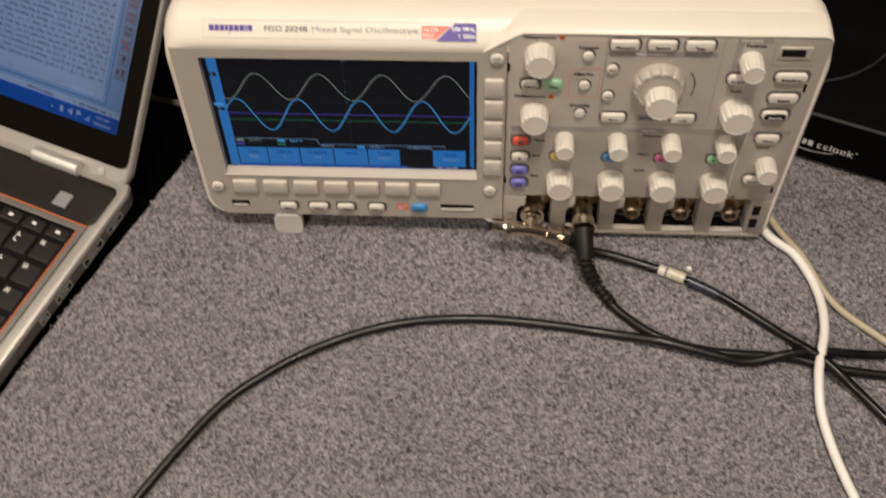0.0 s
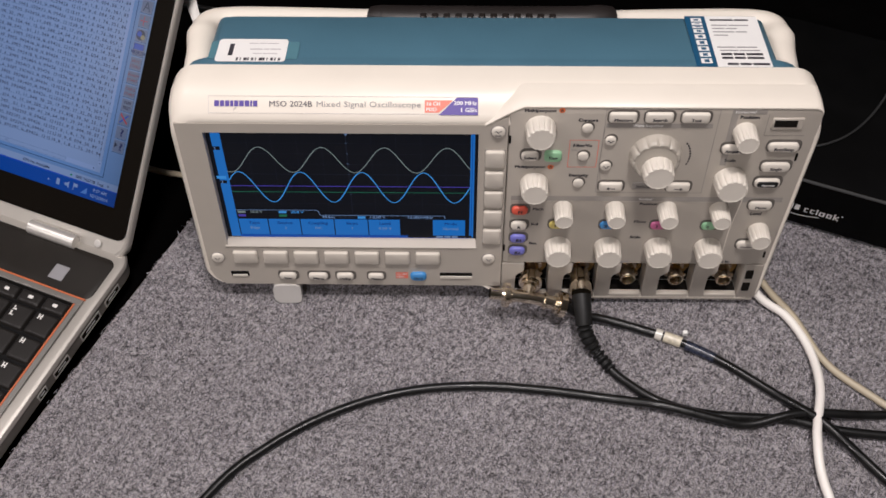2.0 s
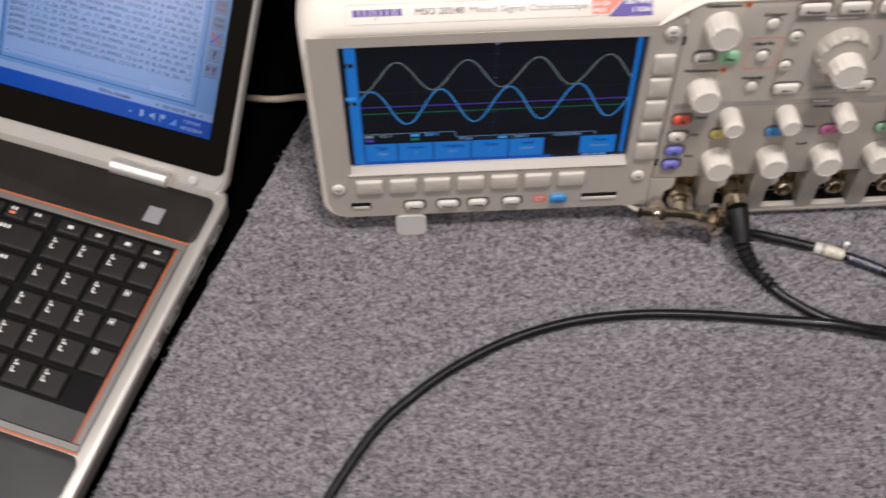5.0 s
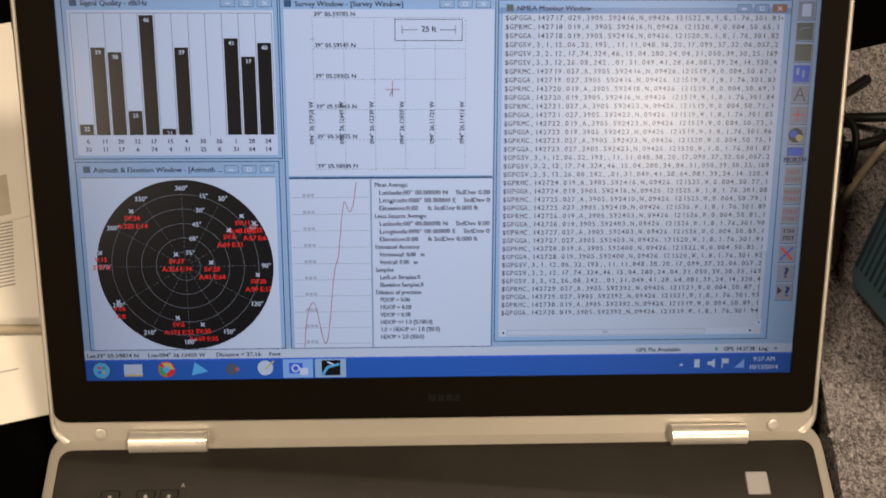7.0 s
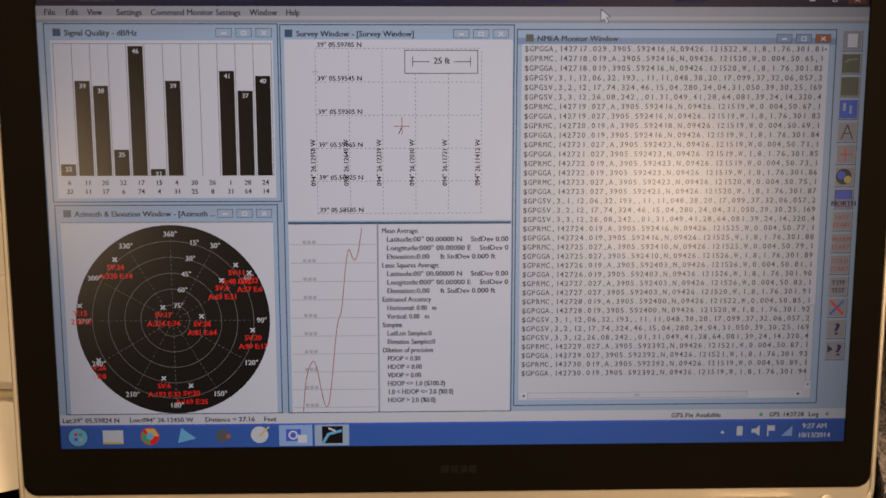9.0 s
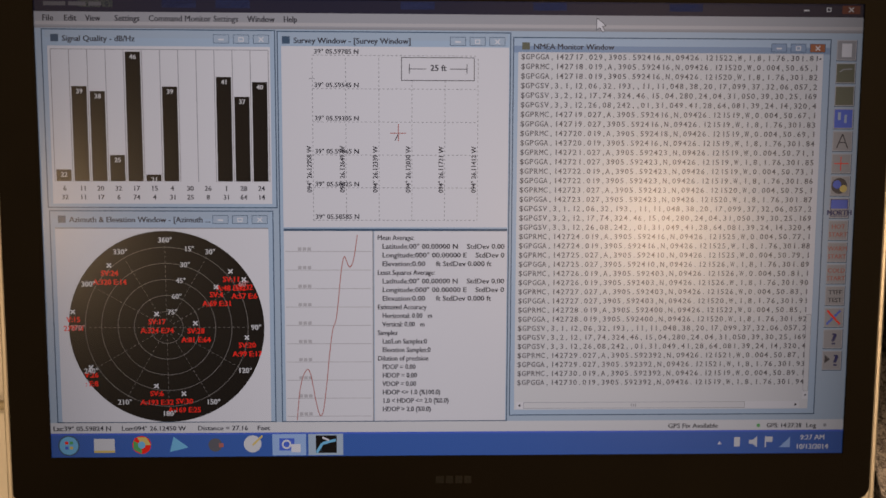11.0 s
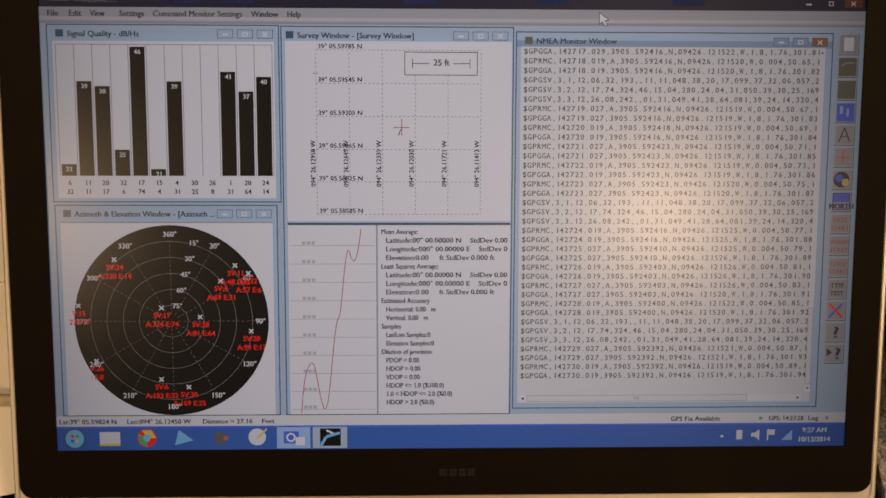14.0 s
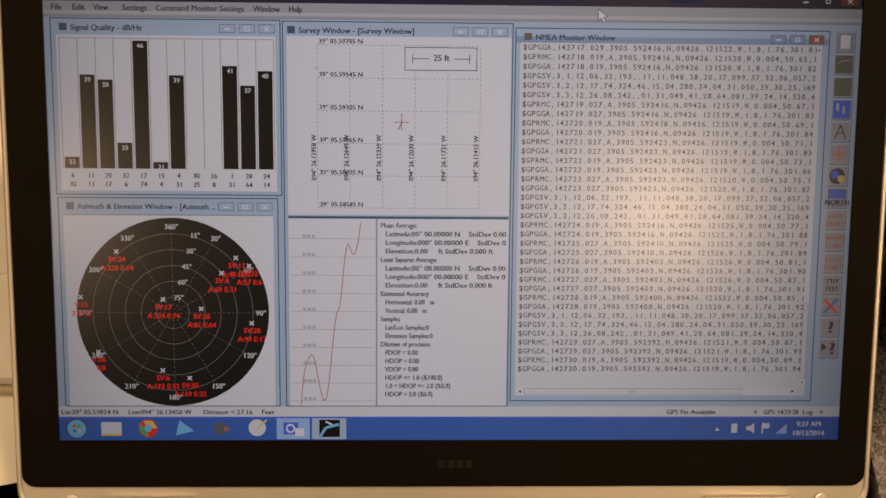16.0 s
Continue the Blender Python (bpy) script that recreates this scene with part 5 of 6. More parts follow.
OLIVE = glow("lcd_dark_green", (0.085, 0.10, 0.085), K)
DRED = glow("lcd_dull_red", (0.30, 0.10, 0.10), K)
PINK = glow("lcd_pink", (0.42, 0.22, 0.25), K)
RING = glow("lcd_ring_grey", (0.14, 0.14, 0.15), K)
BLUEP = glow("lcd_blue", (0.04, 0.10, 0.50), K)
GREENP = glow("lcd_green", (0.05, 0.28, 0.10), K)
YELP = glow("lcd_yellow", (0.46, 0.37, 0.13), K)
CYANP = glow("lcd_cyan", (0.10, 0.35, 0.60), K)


def window(s, x0, y0, x1, y1, title, tx, active=False, buttons=True):
    s.rect(x0, y0, x1, y1, LB, 2)
    s.border(x0, y0, x1, y1, 0.45, EDGE, 3)
    s.rect(x0 + 1.5, y1 - 3.6, x1 - 1.5, y1 - 0.6, LB2 if not active else LB, 3)
    if active:
        s.rect(x0 + 0.45, y1 - 6.4, x1 - 0.45, y1 - 3.6, ACTIVE, 3)
    s.rect(tx - 4.6, y1 - 5.2, tx - 1.4, y1 - 2.2, OLIVE if active else EDGE, 4)
    s.text(title, tx, y1 - 5.0, 2.3, TXT, 5)
    if buttons:
        for k in range(3):
            bx = x1 - 25.5 + 8.2 * k
            s.rect(bx, y1 - 5.6, bx + 6.6, y1 - 2.0, BROWNED if active and k == 2 else (ACTIVE if active else LB2), 4)
            s.border(bx, y1 - 5.6, bx + 6.6, y1 - 2.0, 0.22, EDGE, 5)
            if k == 0:
                s.rect(bx + 2.2, y1 - 4.4, bx + 4.4, y1 - 3.7, W, 6)
            elif k == 1:
                s.border(bx + 2.2, y1 - 4.8, bx + 4.4, y1 - 3.0, 0.4, W, 6)
            else:
                s.line([(bx + 2.4, y1 - 4.8), (bx + 4.3, y1 - 3.0)], 0.45, W, 6)
                s.line([(bx + 2.4, y1 - 3.0), (bx + 4.3, y1 - 4.8)], 0.45, W, 6)


# desktop frame, menus and the status line
s = Sheet()
s.rect(0, 0, 344.2, 193.6, LB2, 0)
s.rect(0, 189.0, 344.2, 193.6, TITLE, 1)
s.bars(4, 190.6, 1.6, (9, 7, 5), TXT2, 1.2, 2)
for x, c in ((18, OLIVE), (52, DIMBLUE), (74, DIMBLUE), (150, DIMBLUE), (205, DIMBLUE), (262, DIMBLUE)):
    s.rect(x, 190, x + 14, 193.2, c, 1)
s.rect(0, 182.4, 344.2, 188.2, MENU, 1)
s.rect(0, 182.9, 344.2, 184.3, PALE, 1.5)
s.rect(0, 188.2, 344.2, 189.0, TITLE, 1.5)
s.rect(0, 181.6, 344.2, 182.4, GREY, 1)
for word, x, w in (("File", 3.2, 4.6), ("Edit", 12.0, 5.2), ("View", 20.8, 6.0), ("Settings", 32.6, 10.2), ("Command Monitor Settings", 46.4, 36.6), ("Window", 86.8, 11.2), ("Help", 101.6, 5.6)):
    s.text(word, x, 184.5, 2.4, TXT, 3, width=w)
for k, x in enumerate((316.0, 325.5, 335.0)):
    s.rect(x, 189.6, x + 7.6, 193.0, DIMRED if k == 2 else TITLE, 2)
    if k == 0:
        s.rect(x + 2.6, 190.6, x + 5.0, 191.2, WG, 3)
    elif k == 1:
        s.border(x + 2.8, 190.4, x + 4.8, 192.2, 0.35, WG, 3)
    else:
        for sg in (-1, 1):
            s.line([(x + 2.8, 191.3 - 0.9 * sg), (x + 4.8, 191.3 + 0.9 * sg)], 0.4, WG, 3)
s.poly([(231.6, 187.2), (231.6, 182.2), (232.9, 183.3), (234.0, 181.4), (234.9, 181.9), (233.9, 183.8), (235.6, 183.9)][::-1], W, 8)
s.line([(231.6, 187.2), (231.6, 182.2), (232.9, 183.3), (234.0, 181.4), (234.9, 181.9), (233.9, 183.8), (235.6, 183.9), (231.6, 187.2)], 0.25, TXT, 9)
s.rect(0, 10.6, 344.2, 15.2, WG, 1)
for word, x, w in (("Lat:39\u00b0 05.59824 N", 1.0, 24.5), ("Lon:094\u00b0 26.12450 W", 30.0, 27.5), ("Distance = 27.16", 62.5, 21.5), ("Feet", 88.0, 5.5), ("GPS Fix Available", 266.5, 22.0), ("GPS: 14:27:28", 310.0, 15.5), ("Log", 327.5, 4.6)):
    s.text(word, x, 11.7, 2.0, TXT, 3, width=w)
for x in (306.5, 336.0):
    s.disc(x, 12.7, 0.8, GREENP if x < 320 else GREY, 3, 12)
s.put("desktop", display, SCREEN_AT, "pale blue program frame with menu line")

# bars of signal quality
s = Sheet()
window(s, 2.6, 107.6, 98.2, 181.3, "Signal Quality - dB/Hz", 11.0)
s.rect(5.0, 109.4, 96.0, 174.4, W, 4)
for k in range(13):
    x = 6.0 + k * 7.42
    s.rect(x, 118.6, x + 0.3, 173.2, GREY, 5)
s.rect(6.0, 172.9, 95.0, 173.2, GREY, 5)
bars = (22, 39, 38, 25, 46, 21, 39, 0, 0, 41, 37, 40)
for k, (db, a, b) in enumerate(zip(bars, "6 11 20 32 17 15 4 30 26 1 28 24".split(), "32 11 17 6 74 4 31 25 8 31 64 14".split())):
    x = 6.8 + k * 7.42
    if db:
        top = 118.8 + (db - 19.6) * 2.02
        s.rect(x, 118.8, x + 6.2, top, DK, 6)
        s.text(str(db), x + 3.1, top - 3.0, 1.9, WG, 8, align="c")
    s.text(a, x + 3.1, 114.9, 2.0, TXT, 6, align="c")
    s.text(b, x + 3.1, 111.2, 2.0, TXT, 6, align="c")
s.put("signal_window", display, SCREEN_AT, "bar chart of signal strength")

# sky plot
s = Sheet()
window(s, 3.0, 15.2, 96.4, 106.6, "Azimuth & Elevation Window - [Azimuth ...", 11.2)
s.rect(5.2, 15.6, 94.2, 99.4, W, 4)
s.rect(5.2, 98.9, 94.2, 99.4, GREY, 5)
CX, CY, CR = 50.7, 56.8, 41.2
s.disc(CX, CY, CR, DK, 6, 72)
for k in range(1, 6):
    s.ring(CX, CY, CR * k / 6, 0.22, RING, 7)
for k in range(12):
    a = math.pi * k / 6
    s.dashed((CX + 3 * math.cos(a), CY + 3 * math.sin(a)), (CX + CR * 0.97 * math.cos(a), CY + CR * 0.97 * math.sin(a)), 0.2, 1.0, RING, 7)
for k, word in enumerate(("360\u00b0", "30\u00b0", "60\u00b0", "90\u00b0", "120\u00b0", "150\u00b0", "180\u00b0", "210\u00b0", "240\u00b0", "270\u00b0", "300\u00b0", "330\u00b0")):
    a = math.pi / 2 - k * math.pi / 6
    s.text(word, CX + 37.6 * math.cos(a), CY + 37.4 * math.sin(a) - 1.1, 2.2, WG if k not in (2, 9) else PINK, 10, align="c")
for k, word in enumerate(("75\u00b0", "60\u00b0", "45\u00b0", "30\u00b0", "15\u00b0")):
    s.text(word, CX + 0.4 + 1.9 * k, CY + 5.6 + 6.75 * k, 2.1, WG, 10)
for x, y, a, b in ((27.2, 83.4, "SV:24", "A:320 E:14"), (78.0, 80.8, "SV:11", "A:48 E:12"), (83.6, 77.4, "SV:32", "A:57 E:6"), (71.8, 74.2, "SV:4", "A:69 E:31"), (46.5, 62.6, "SV:17", "A:324 E:74"), (62.8, 58.6, "SV:28", "A:81 E:64"),
                    (84.4, 52.4, "SV:20", "A:99 E:17"), (11.4, 63.6, "V:15", "270\u00b0:4"), (18.2, 39.6, "V:26", ": E:8"), (45.6, 31.4, "SV:6", "A:193 E:32"), (57.2, 28.0, "SV:30", "A:169 E:25")):
    for sg in (-1, 1):
        s.line([(x - 0.9, y - 0.9 * sg), (x + 0.9, y + 0.9 * sg)], 0.55, W, 11)
    s.text(a, x, y - 4.4, 2.2, RED, 9, align="c")
    s.text(b, x, y - 8.2, 2.2, RED, 9, align="c")
s.put("sky_plot_window", display, SCREEN_AT, "black round sky plot with red labels")

# survey map, height curve and averages
s = Sheet()
window(s, 98.8, 15.2, 196.0, 181.0, "Survey Window - [Survey Window]", 105.6)
s.rect(100.6, 99.6, 195.2, 174.8, W, 4)
s.rect(100.6, 98.0, 195.2, 99.0, EDGE, 5)
s.rect(100.6, 15.6, 138.0, 98.0, W, 4)
s.rect(138.8, 15.6, 195.2, 98.0, W, 4)
s.rect(138.0, 15.6, 138.5, 98.0, GREY, 6)
for k in range(6):
    x = 113.3 + 13.8 * k
    s.dashed((x, 102.4), (x, 171.0), 0.28, 0.9, GREY, 5)
    s.text(("094\u00b0 26.12958 W", "094\u00b0 26.12649 W", "094\u00b0 26.12339 W", "094\u00b0 26.12030 W", "094\u00b0 26.11721 W", "094\u00b0 26.11412 W")[k], x - 0.6, 114.2, 2.0, TXT, 7, turn=90, width=19.5)
    y = 102.6 + 13.72 * k
    s.dashed((113.3, y), (182.3, y), 0.28, 0.9, GREY, 5)
    s.text(("39\u00b0 05.58585 N", "39\u00b0 05.58825 N", "39\u00b0 05.59065 N", "39\u00b0 05.59305 N", "39\u00b0 05.59545 N", "39\u00b0 05.59785 N")[k], 114.0, y + 0.6, 1.9, TXT, 7, width=18.4)
s.line([(149.0, 143.0), (149.0, 135.8)], 0.35, DRED, 8)
s.line([(145.6, 139.2), (152.2, 139.2)], 0.35, DRED, 8)
s.line([(149.0, 139.0), (147.6, 136.0)], 0.35, TXT, 8)
s.line([(112.0, 161.6), (114.4, 161.6)], 0.3, GREY, 8)
s.rect(150.2, 160.9, 180.8, 170.6, W, 7)
s.border(150.2, 160.9, 180.8, 170.6, 0.3, TXT, 8)
s.text("25 ft", 165.6, 165.0, 2.5, TXT, 9, align="c")
for a, b in ((153.6, 160.6), (170.6, 177.6)):
    s.line([(a, 165.8), (b, 165.8)], 0.3, TXT, 8)
for x in (153.6, 177.6):
    s.line([(x, 163.8), (x, 167.8)], 0.3, TXT, 8)
for k in range(10):
    y = 17.6 + 7.95 * k
    s.rect(101.2, y, 137.4, y + 0.3, PALE, 5)
    s.bars(106.5, y + 0.5, 1.4, (1.5, 1.5, 1.5), PALE, 0.5, 6)
height_line = [(105.4, 16.0), (105.9, 22), (106.8, 30), (108.4, 36), (110.0, 38.4), (111.4, 36), (113.2, 26), (114.6, 19.6), (115.6, 18.0), (116.8, 21), (118.2, 32), (119.6, 46), (121.0, 56), (122.4, 60), (123.6, 70), (124.6, 80), (126.0, 87.2), (127.4, 84.0), (128.6, 82.6), (130.0, 86), (131.0, 92), (131.6, 96.4)]
s.line([(p_.x, p_.y) for p_ in spline([(x, y, 0) for x, y in height_line], 4)], 0.35, DRED, 7)
words = ("Mean Average:", "   Latitude:00\u00b0 00.00000 N    StdDev 0.00", "   Longitude:000\u00b0 00.00000 E    StdDev 0", "   Elevation:0.00     ft StdDev 0.000 ft", "Least Squares Average:", "   Latitude:00\u00b0 00.00000 N    StdDev 0.00", "   Longitude:000\u00b0 00.00000 E    StdDev 0",
         "   Elevation:0.00     ft StdDev 0.000 ft", "Estimated Accuracy", "   Horizontal: 0.00   m", "   Vertical: 0.00   m", "Samples", "   Lat/Lon Samples:0", "   Elevation Samples:0", "Dilution of precision", "   PDOP = 0.00", "   HDOP = 0.00", "   VDOP = 0.00", "   HDOP <= 1.0 (%100.0)", "   1.0 < HDOP <= 2.0 (%0.0)", "   HDOP > 2.0 (%0.0)")
for k, word in enumerate(words):
    s.text(word.strip(), 140.0 + (2.0 if word[0] == " " else 0), 94.2 - 3.72 * k, 2.1, TXT, 7, squeeze=0.86, width=(46.5 if "Elevation" in word else 52.0) if "StdDev" in word else 0)
s.put("survey_window", display, SCREEN_AT, "white map grid with averages and height curve")

# lines of positions
s = Sheet()
window(s, 196.8, 17.6, 331.0, 179.2, "NMEA Monitor Window", 205.2, active=True)
s.rect(199.0, 20.2, 327.8, 173.0, WG, 4)
s.rect(325.2, 24.5, 327.8, 172.6, W, 5)
s.rect(325.4, 28.0, 327.6, 62.0, WG, 6)
s.border(325.3, 28.0, 327.7, 62.0, 0.18, GREY, 7)
for y in (26.2, 171.0):
    s.poly([(325.9, y - 0.4), (327.1, y - 0.4), (326.5, y + 0.5)] if y > 100 else [(325.9, y + 0.4), (326.5, y - 0.5), (327.1, y + 0.4)], TXT, 7)
s.rect(200.0, 20.6, 324.0, 23.6, W, 5)
s.rect(203.0, 20.8, 300.0, 23.4, WG, 6)
s.border(203.0, 20.7, 300.0, 23.5, 0.18, GREY, 7)
s.bars(250.0, 21.5, 1.2, (0.4, 0.4, 0.4), GREY, 0.5, 7)
for x, d in ((201.2, 0.6), (322.6, -0.6)):
    s.poly([(x + d, 21.4), (x + d, 22.8), (x - d, 22.1)][::1 if d > 0 else -1], TXT, 7)
lat = iter(("2416", "2416", "2416", "2416", "2416", "2418", "2416", "2423", "2423", "2423", "2423", "2423", "2423", "2416", "2416", "2410", "2410", "2403", "2403", "2403", "2403", "2400", "2400", "2392", "2392", "2392", "2392"))
lon = iter(("1522", "1520", "1520", "1519", "1519", "1519", "1519", "1519", "1519", "1519", "1519", "1520", "1520", "1525", "1525", "1525", "1526", "1526", "1526", "1526", "1520", "1522", "1520", "1521", "1521", "1519", "1519"))
feed = ["GPGGA 17 029"]
for sec in range(18, 31):
    if sec in (19, 24, 29):
        feed += ["GPGSV,3,1,12,06,32,193,,11,11,048,38,20,17,099,37,32,06,057,26", "GPGSV,3,2,12,17,74,324,46,15,04,280,24,04,31,050,39,30,25,169,", "GPGSV,3,3,12,26,08,242,,01,31,049,41,28,64,081,39,24,14,320,40"]
    feed += ["GPRMC %d %s" % (sec, "019" if sec % 2 == 0 else "027"), "GPGGA %d %s" % (sec, "019" if sec % 2 == 0 else "027")]
for k, word in enumerate(feed):
    if " " in word:
        kind, sec, ms = word.split()
        la, lo = next(lat, "2392"), next(lon, "1519")
        if kind == "GPRMC":
            word = "GPRMC,1427%s.%s,A,3905.59%s,N,09426.12%s,W,0.004,50.%s,1" % (sec, ms, la, lo, 29 + int(sec) * 2)
        else:
            word = "GPGGA,1427%s.%s,3905.59%s,N,09426.12%s,W,1,8,1.76,301.%s" % (sec, ms, la, lo, 64 + int(sec))
    s.text("$" + word[:61], 199.9, 170.0 - 3.966 * k, 2.25, TXT2, 7, mono=2.03, bold=0.05)
s.put("message_window", display, SCREEN_AT, "white window filled with lines of position messages")

# tool column
icons = [W, TXT2, TXT2, BLUEP, GREY, GREY, GREY, LB, PINK, PINK, PINK, GREY, GREY, GREY, GREY]
for k, m in enumerate(icons):
    s = Sheet()
    y = 174.6 - 9.5 * k
    s.rect(333.4, y - 4.2, 341.8, y + 4.2, OLIVE if k in (1, 2) else (m if k == 3 else (GREY if k < 4 else BUTTON)), 2)
    s.border(333.4, y - 4.2, 341.8, y + 4.2, 0.35, PALE, 3)
    s.rect(333.4, y - 4.55, 342.1, y - 4.2, EDGE, 3)
    s.rect(341.8, y - 4.2, 342.1, y + 4.2, EDGE, 3)
    if k == 1:
        s.line([(335.0, y + 0.4), (336.6, y + 1.6), (340.4, y + 1.8)], 0.5, GREY, 4)
    elif k == 3:
        s.rect(335.2, y - 0.6, 336.4, y + 2.6, LB2, 4)
        s.rect(338.0, y - 1.8, 339.0, y + 1.6, LB2, 4)
    if k == 0:
        s.rect(335.6, y - 2.8, 339.8, y + 2.8, W, 4)
    elif k == 4:
        s.line([(335.2, y - 3), (337.6, y + 3), (340.0, y - 3)], 0.5, TXT, 4)
        s.line([(336.2, y - 0.6), (339.0, y - 0.6)], 0.4, TXT, 4)
    elif k == 5:
        s.line([(334.6, y), (340.6, y)], 0.4, RED, 4)
        s.line([(337.4, y - 3), (337.4, y + 3)], 0.4, RED, 4)
    elif k == 6:
        s.disc(337.2, y, 3.4, TXT, 4, 20)
        s.disc(336.2, y + 0.6, 1.8, BLUEP, 5, 16)
        s.disc(339.0, y - 1.2, 1.6, YELP, 5, 16)
    elif k == 7:
        s.rect(333.8, y - 0.2, 341.4, y + 3.8, BLUEP, 4)
        s.text("NORTH", 337.6, y - 3.0, 2.1, NAVYT, 4, align="c", bold=0.14)
        s.border(333.8, y - 3.6, 341.4, y + 3.8, 0.3, NAVYT, 5)
    elif k in (8, 9, 10):
        s.text(("HOT", "WARM", "COLD")[k - 8], 337.6, y + 0.6, 1.9, DRED, 4, align="c")
        s.text("START", 337.6, y - 2.8, 1.9, DRED, 4, align="c")
    elif k == 11:
        s.text("TTFF", 337.6, y + 0.6, 1.9, TXT, 4, align="c")
        s.text("TEST", 337.6, y - 2.8, 1.9, TXT, 4, align="c")
    elif k == 12:
        s.line([(334.6, y - 3), (340.4, y + 3)], 0.9, BLUEP, 4)
        s.line([(334.6, y + 3), (340.4, y - 3)], 0.9, RED, 5)
    elif k == 13:
        s.text("?", 337.6, y - 2.4, 4.9, NAVYT, 4, align="c", bold=0.14)
    elif k == 14:
        s.text("?", 338.8, y - 2.4, 4.9, NAVYT, 4, align="c", bold=0.14)
        s.poly([(334.4, y + 2.6), (334.4, y - 1.2), (336.8, y + 0.4)], TXT, 5)
    s.put("tool_button", display, SCREEN_AT)

# task line
s = Sheet()
s.rect(0, 0, 344.2, 10.6, TASK, 2)
s.rect(0, 9.8, 344.2, 10.6, BLUEP, 3)
s.rect(94.5, 0.4, 109.0, 10.0, TASK2, 3)
s.rect(110.0, 0.4, 125.0, 10.0, LB2, 3)
s.disc(7.5, 5.2, 4.6, EDGE, 3, 24)
s.disc(7.5, 5.2, 4.0, CYANP, 4, 24)
for dx, dy, m in ((-1.6, 0.6, RED), (0.4, 0.6, GREENP), (-1.6, -1.6, BLUEP), (0.4, -1.6, YELP)):
    s.rect(7.5 + dx, 5.2 + dy, 8.9 + dx, 6.5 + dy, m, 5)
s.rect(18.2, 2.0, 27.0, 7.6, YELP, 4)
s.rect(18.2, 3.0, 27.0, 8.2, WG, 5)
s.disc(38.5, 5.4, 4.0, RED, 4, 24)
s.poly([(38.5, 5.4), (42.5, 5.4), (40.5, 8.8), (36.5, 8.8)], YELP, 5)
s.poly([(38.5, 5.4), (35.0, 7.3), (35.0, 3.5), (38.5, 1.4)], GREENP, 5)
s.disc(38.5, 5.4, 1.6, CYANP, 6, 16)
s.poly([(50.5, 2.2), (58.5, 4.2), (52.2, 9.0)], CYANP, 4)
s.disc(70.0, 5.2, 3.0, TXT2, 4, 16)
s.rect(71.5, 4.2, 73.5, 6.0, DRED, 5)
s.disc(86.0, 5.6, 3.8, WG, 4, 20)
s.line([(86.0, 5.0), (90.2, 9.2)], 0.8, YELP, 5)
s.rect(97.5, 2.6, 104.0, 8.0, BLUEP, 4)
s.ring(100.6, 5.3, 1.7, 0.8, W, 5, 16)
s.rect(102.6, 1.8, 106.6, 5.4, W, 5)
s.rect(113.2, 1.4, 122.2, 9.2, DK, 4)
s.line([(113.6, 1.6), (116.0, 5.6), (121.8, 7.2)], 1.2, CYANP, 5)
s.line([(116.0, 8.4), (119.0, 7.0)], 0.8, W, 6)
s.poly([(288.6, 4.2), (290.6, 4.2), (289.6, 5.6)], W, 4)
s.rect(296.0, 3.2, 298.6, 7.4, WG, 4)
s.poly([(302.6, 4.4), (304.2, 4.4), (306.2, 2.8), (306.2, 7.8), (304.2, 6.2), (302.6, 6.2)], WG, 4)
s.rect(309.6, 2.8, 310.2, 7.8, WG, 4)
s.rect(310.2, 5.2, 313.0, 7.6, WG, 4)
s.poly([(316.0, 2.8), (320.8, 2.8), (320.8, 7.4)], TASK2, 4)
s.text("9:27 AM", 330.5, 6.2, 2.2, W, 4, align="c")
s.text("10/13/2014", 330.5, 2.0, 2.2, W, 4, align="c")
s.put("task_line", display, SCREEN_AT, "blue task line with small icons")

# ---- printed sheets beside the laptop ----
def sheet_of_paper(name, m, w, h, label, draw, thick=0.0006):
    ob = thing(name, label, "paper", m, group="papers by the laptop")
    part("leaf", box(0, w, 0, h, 0, thick), PAPER, ob)
    d = Sheet()
    draw(d)
    d.put("print", ob, pose(0, 0, thick + 0.00005, -90))
    return ob


def data_sheet(d):
    d.bars(150, 8, 6, (6, 6, 6, 5, 6), GREYINK, 1.6, 1)
    d.rect(20, 30, 205, 30.8, GREYINK, 1)
    for k in range(24):
        d.rect(30, 84 + 2.4 * k, 205, 85 + 2.4 * k, GREYINK, 1)
    for k in range(9):
        d.bars(30, 44 + 4 * k, 1.1, (40, 30, 50, 35), GREYINK, 2, 1)


def top_sheet(d):
    d.rect(176, 92, 200, 95, INK, 1)
    d.rect(20, 76, 200, 76.6, GREYINK, 1)
    d.rect(20, 4, 200, 34, mat("pale_printed_block", (0.52, 0.48, 0.40), 0.7, vary=0.1, scale=60), 1)
    for k in range(8):
        d.bars(120, 40 + 4 * k, 1.0, (20, 30, 22), GREYINK, 2, 1)


sheet_of_paper("data_sheet", pose(-0.7486, 0.2080, TABLE, 0, 0, -8.4) @ Matrix.Scale(1 / SIZE, 4), 0.220, 0.285, "white printed data sheet lying on the black cloth", data_sheet)
sheet_of_paper("brochure", pose(-0.7275, 0.3132, TABLE + 0.0012, 0, 0, -4.4) @ Matrix.Scale(1 / SIZE, 4), 0.215, 0.160, "white printed brochure on top of a data sheet", top_sheet, 0.0012)


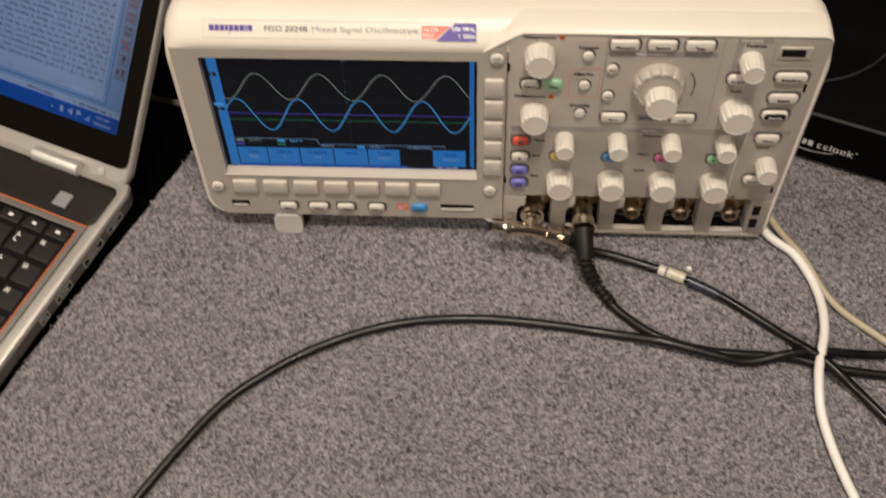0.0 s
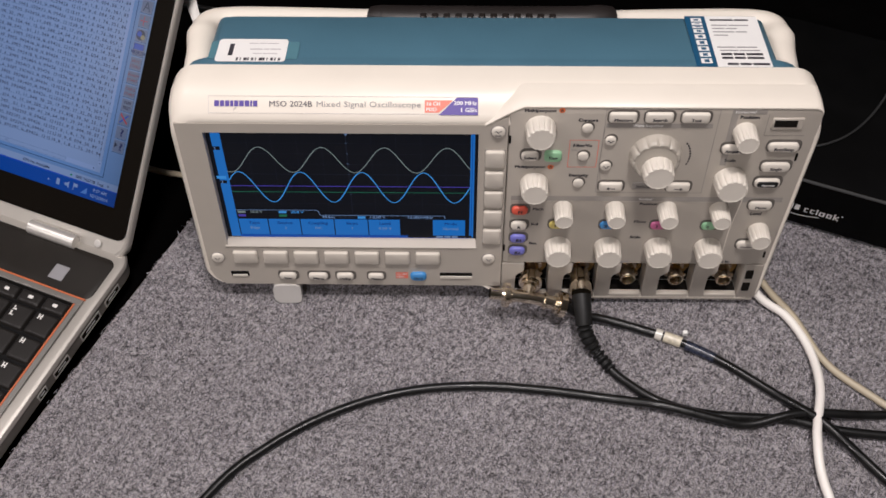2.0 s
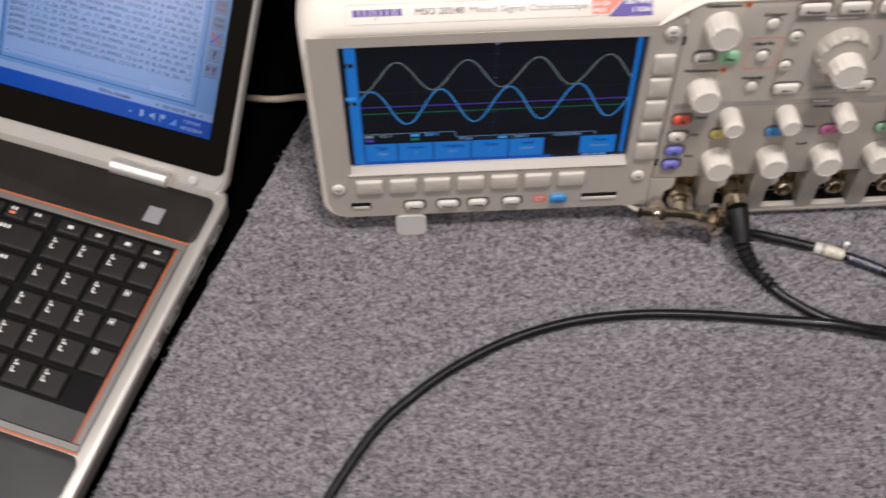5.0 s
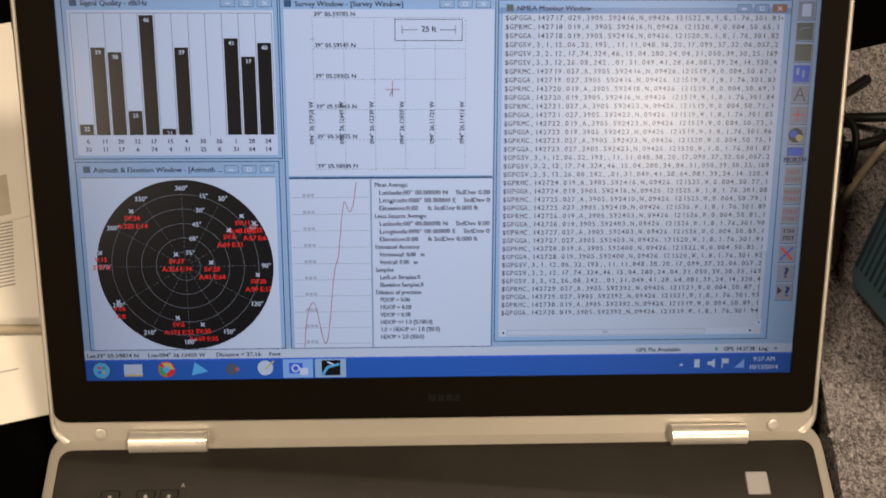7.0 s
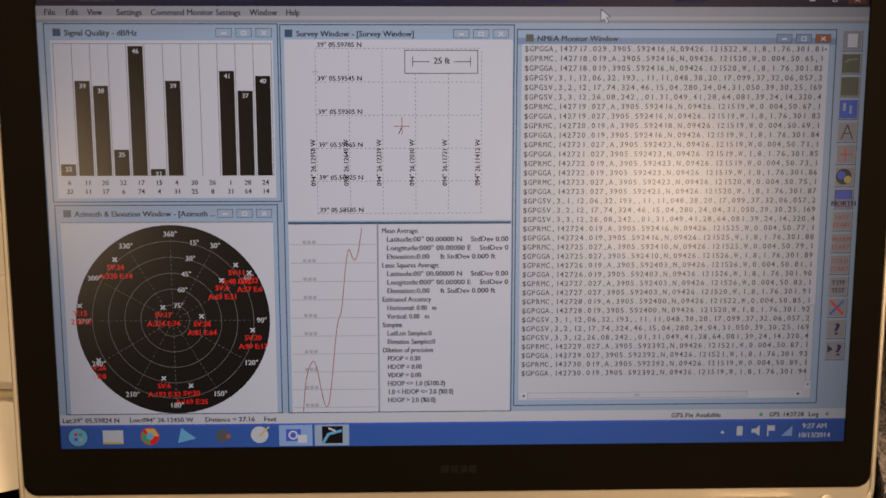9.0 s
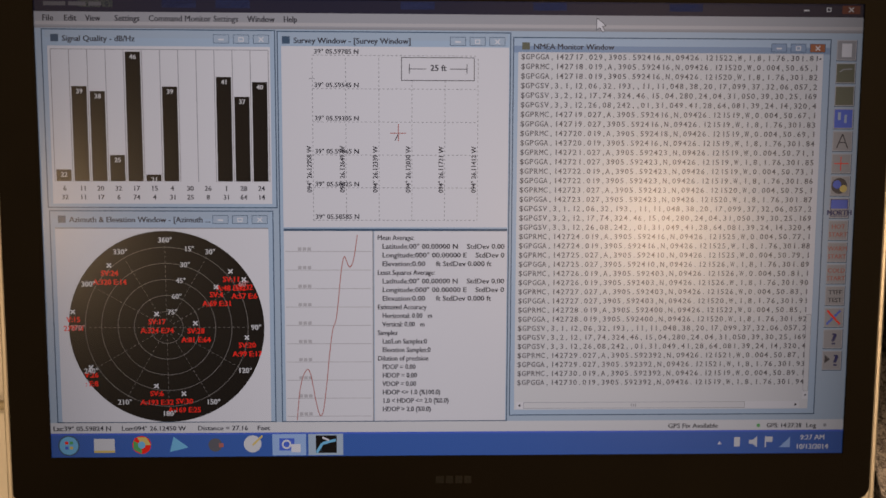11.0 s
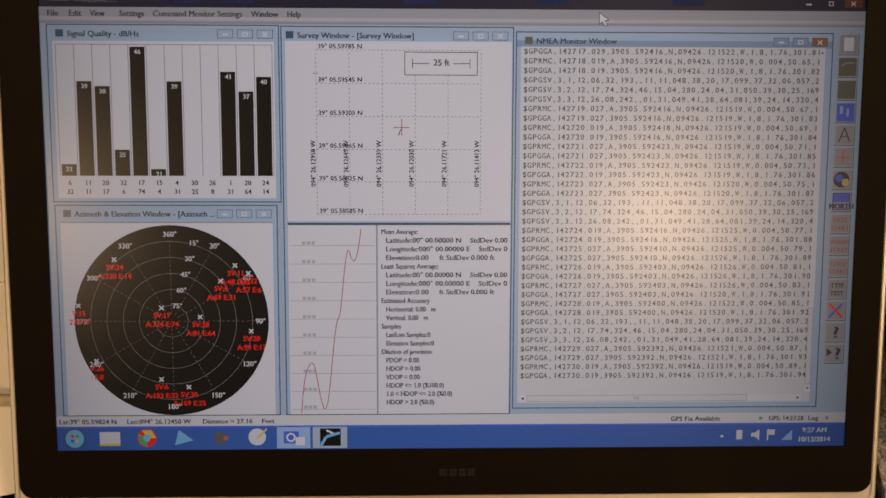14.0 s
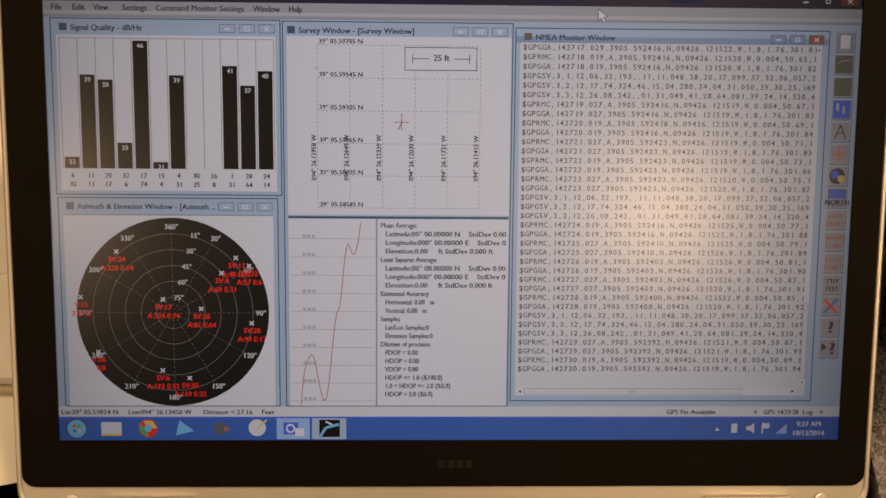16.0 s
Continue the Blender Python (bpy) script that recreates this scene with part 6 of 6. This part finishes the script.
# ---- the carpet's pile: short bent fibres in slanting rows, over the stretch that is seen ----
FIBRE = bpy.data.materials.new("carpet_fibre")
FIBRE.use_nodes = True
fnt = FIBRE.node_tree
fb = fnt.nodes["Principled BSDF"]
fb.inputs["Roughness"].default_value = 0.85
fb.inputs["Specular IOR Level"].default_value = 0.15
geo = fnt.nodes.new("ShaderNodeNewGeometry")
frp = fnt.nodes.new("ShaderNodeValToRGB")
fe = frp.color_ramp.elements
fe[0].position, fe[0].color = 0.0, (0.045, 0.042, 0.050, 1)
fe[1].position, fe[1].color = 1.0, (0.50, 0.472, 0.52, 1)
for at, col in ((0.25, (0.125, 0.118, 0.134, 1)), (0.6, (0.25, 0.238, 0.258, 1)), (0.85, (0.42, 0.40, 0.425, 1))):
    el = fe.new(at)
    el.color = col
fnt.links.new(geo.outputs["Random Per Island"], frp.inputs["Fac"])
fnt.links.new(frp.outputs["Color"], fb.inputs["Base Color"])
rng = np.random.default_rng(5)
COUNT = 190000
fx = rng.uniform(-0.30, 0.36, COUNT)
fy = rng.uniform(-0.215, 0.235, COUNT)
rowdir = radians(62)
across = -fx * math.sin(rowdir) + fy * math.cos(rowdir)
pull = (np.round(across / 0.0031) * 0.0031 - across) * rng.uniform(0.45, 0.95, COUNT)
fx, fy = fx - math.sin(rowdir) * pull, fy + math.cos(rowdir) * pull
edge_x = np.where(fy > -0.10, -0.250 + (fy + 0.10) * 0.449, -0.250 + (fy + 0.10) * 0.3684)
keep = (fx > edge_x + rng.uniform(-0.0012, 0.002, COUNT)) & (fy < np.minimum(0.219 - (fx + 0.105) * 0.108, 0.196 - (fx - 0.19) * 0.42))
fx, fy = fx[keep], fy[keep]
n = len(fx)
ang = rng.normal(rowdir + 0.4, 0.9, n)
length = rng.uniform(0.0011, 0.0028, n)
wide = rng.uniform(0.00012, 0.00024, n)
rise = rng.uniform(0.0003, 0.0011, n)
dx, dy = np.cos(ang), np.sin(ang)
pv = np.zeros((n, 6, 3), np.float32)
for k, (t, h) in enumerate(((-0.5, -0.15), (0.05, 1.0), (0.5, 0.35))):
    bend = rng.normal(0, 0.0003, n) if k == 2 else 0
    for side in (0, 1):
        sg = (side * 2 - 1) * wide * (1.0 if k < 2 else 0.5)
        pv[:, k * 2 + side, 0] = fx + dx * length * t - dy * (sg + bend)
        pv[:, k * 2 + side, 1] = fy + dy * length * t + dx * (sg + bend)
        pv[:, k * 2 + side, 2] = CARPET + rise * h
quads = (np.arange(n)[:, None, None] * 6 + np.array([[0, 1, 3, 2], [2, 3, 5, 4]])[None]).reshape(-1)
pile = bpy.data.meshes.new("carpet_pile")
pile.vertices.add(n * 6)
pile.vertices.foreach_set("co", pv.reshape(-1))
pile.loops.add(n * 8)
pile.loops.foreach_set("vertex_index", quads.astype(np.int32))
pile.polygons.add(n * 2)
pile.polygons.foreach_set("loop_start", np.arange(0, n * 8, 4, dtype=np.int32))
pile.update(calc_edges=True)
pile.materials.append(FIBRE)
pile_ob = new("carpet_pile", pile)
pile_ob.matrix_basis = WORLD
tagged(pile_ob, "short grey and white carpet fibres", "carpet", kind="stuff")
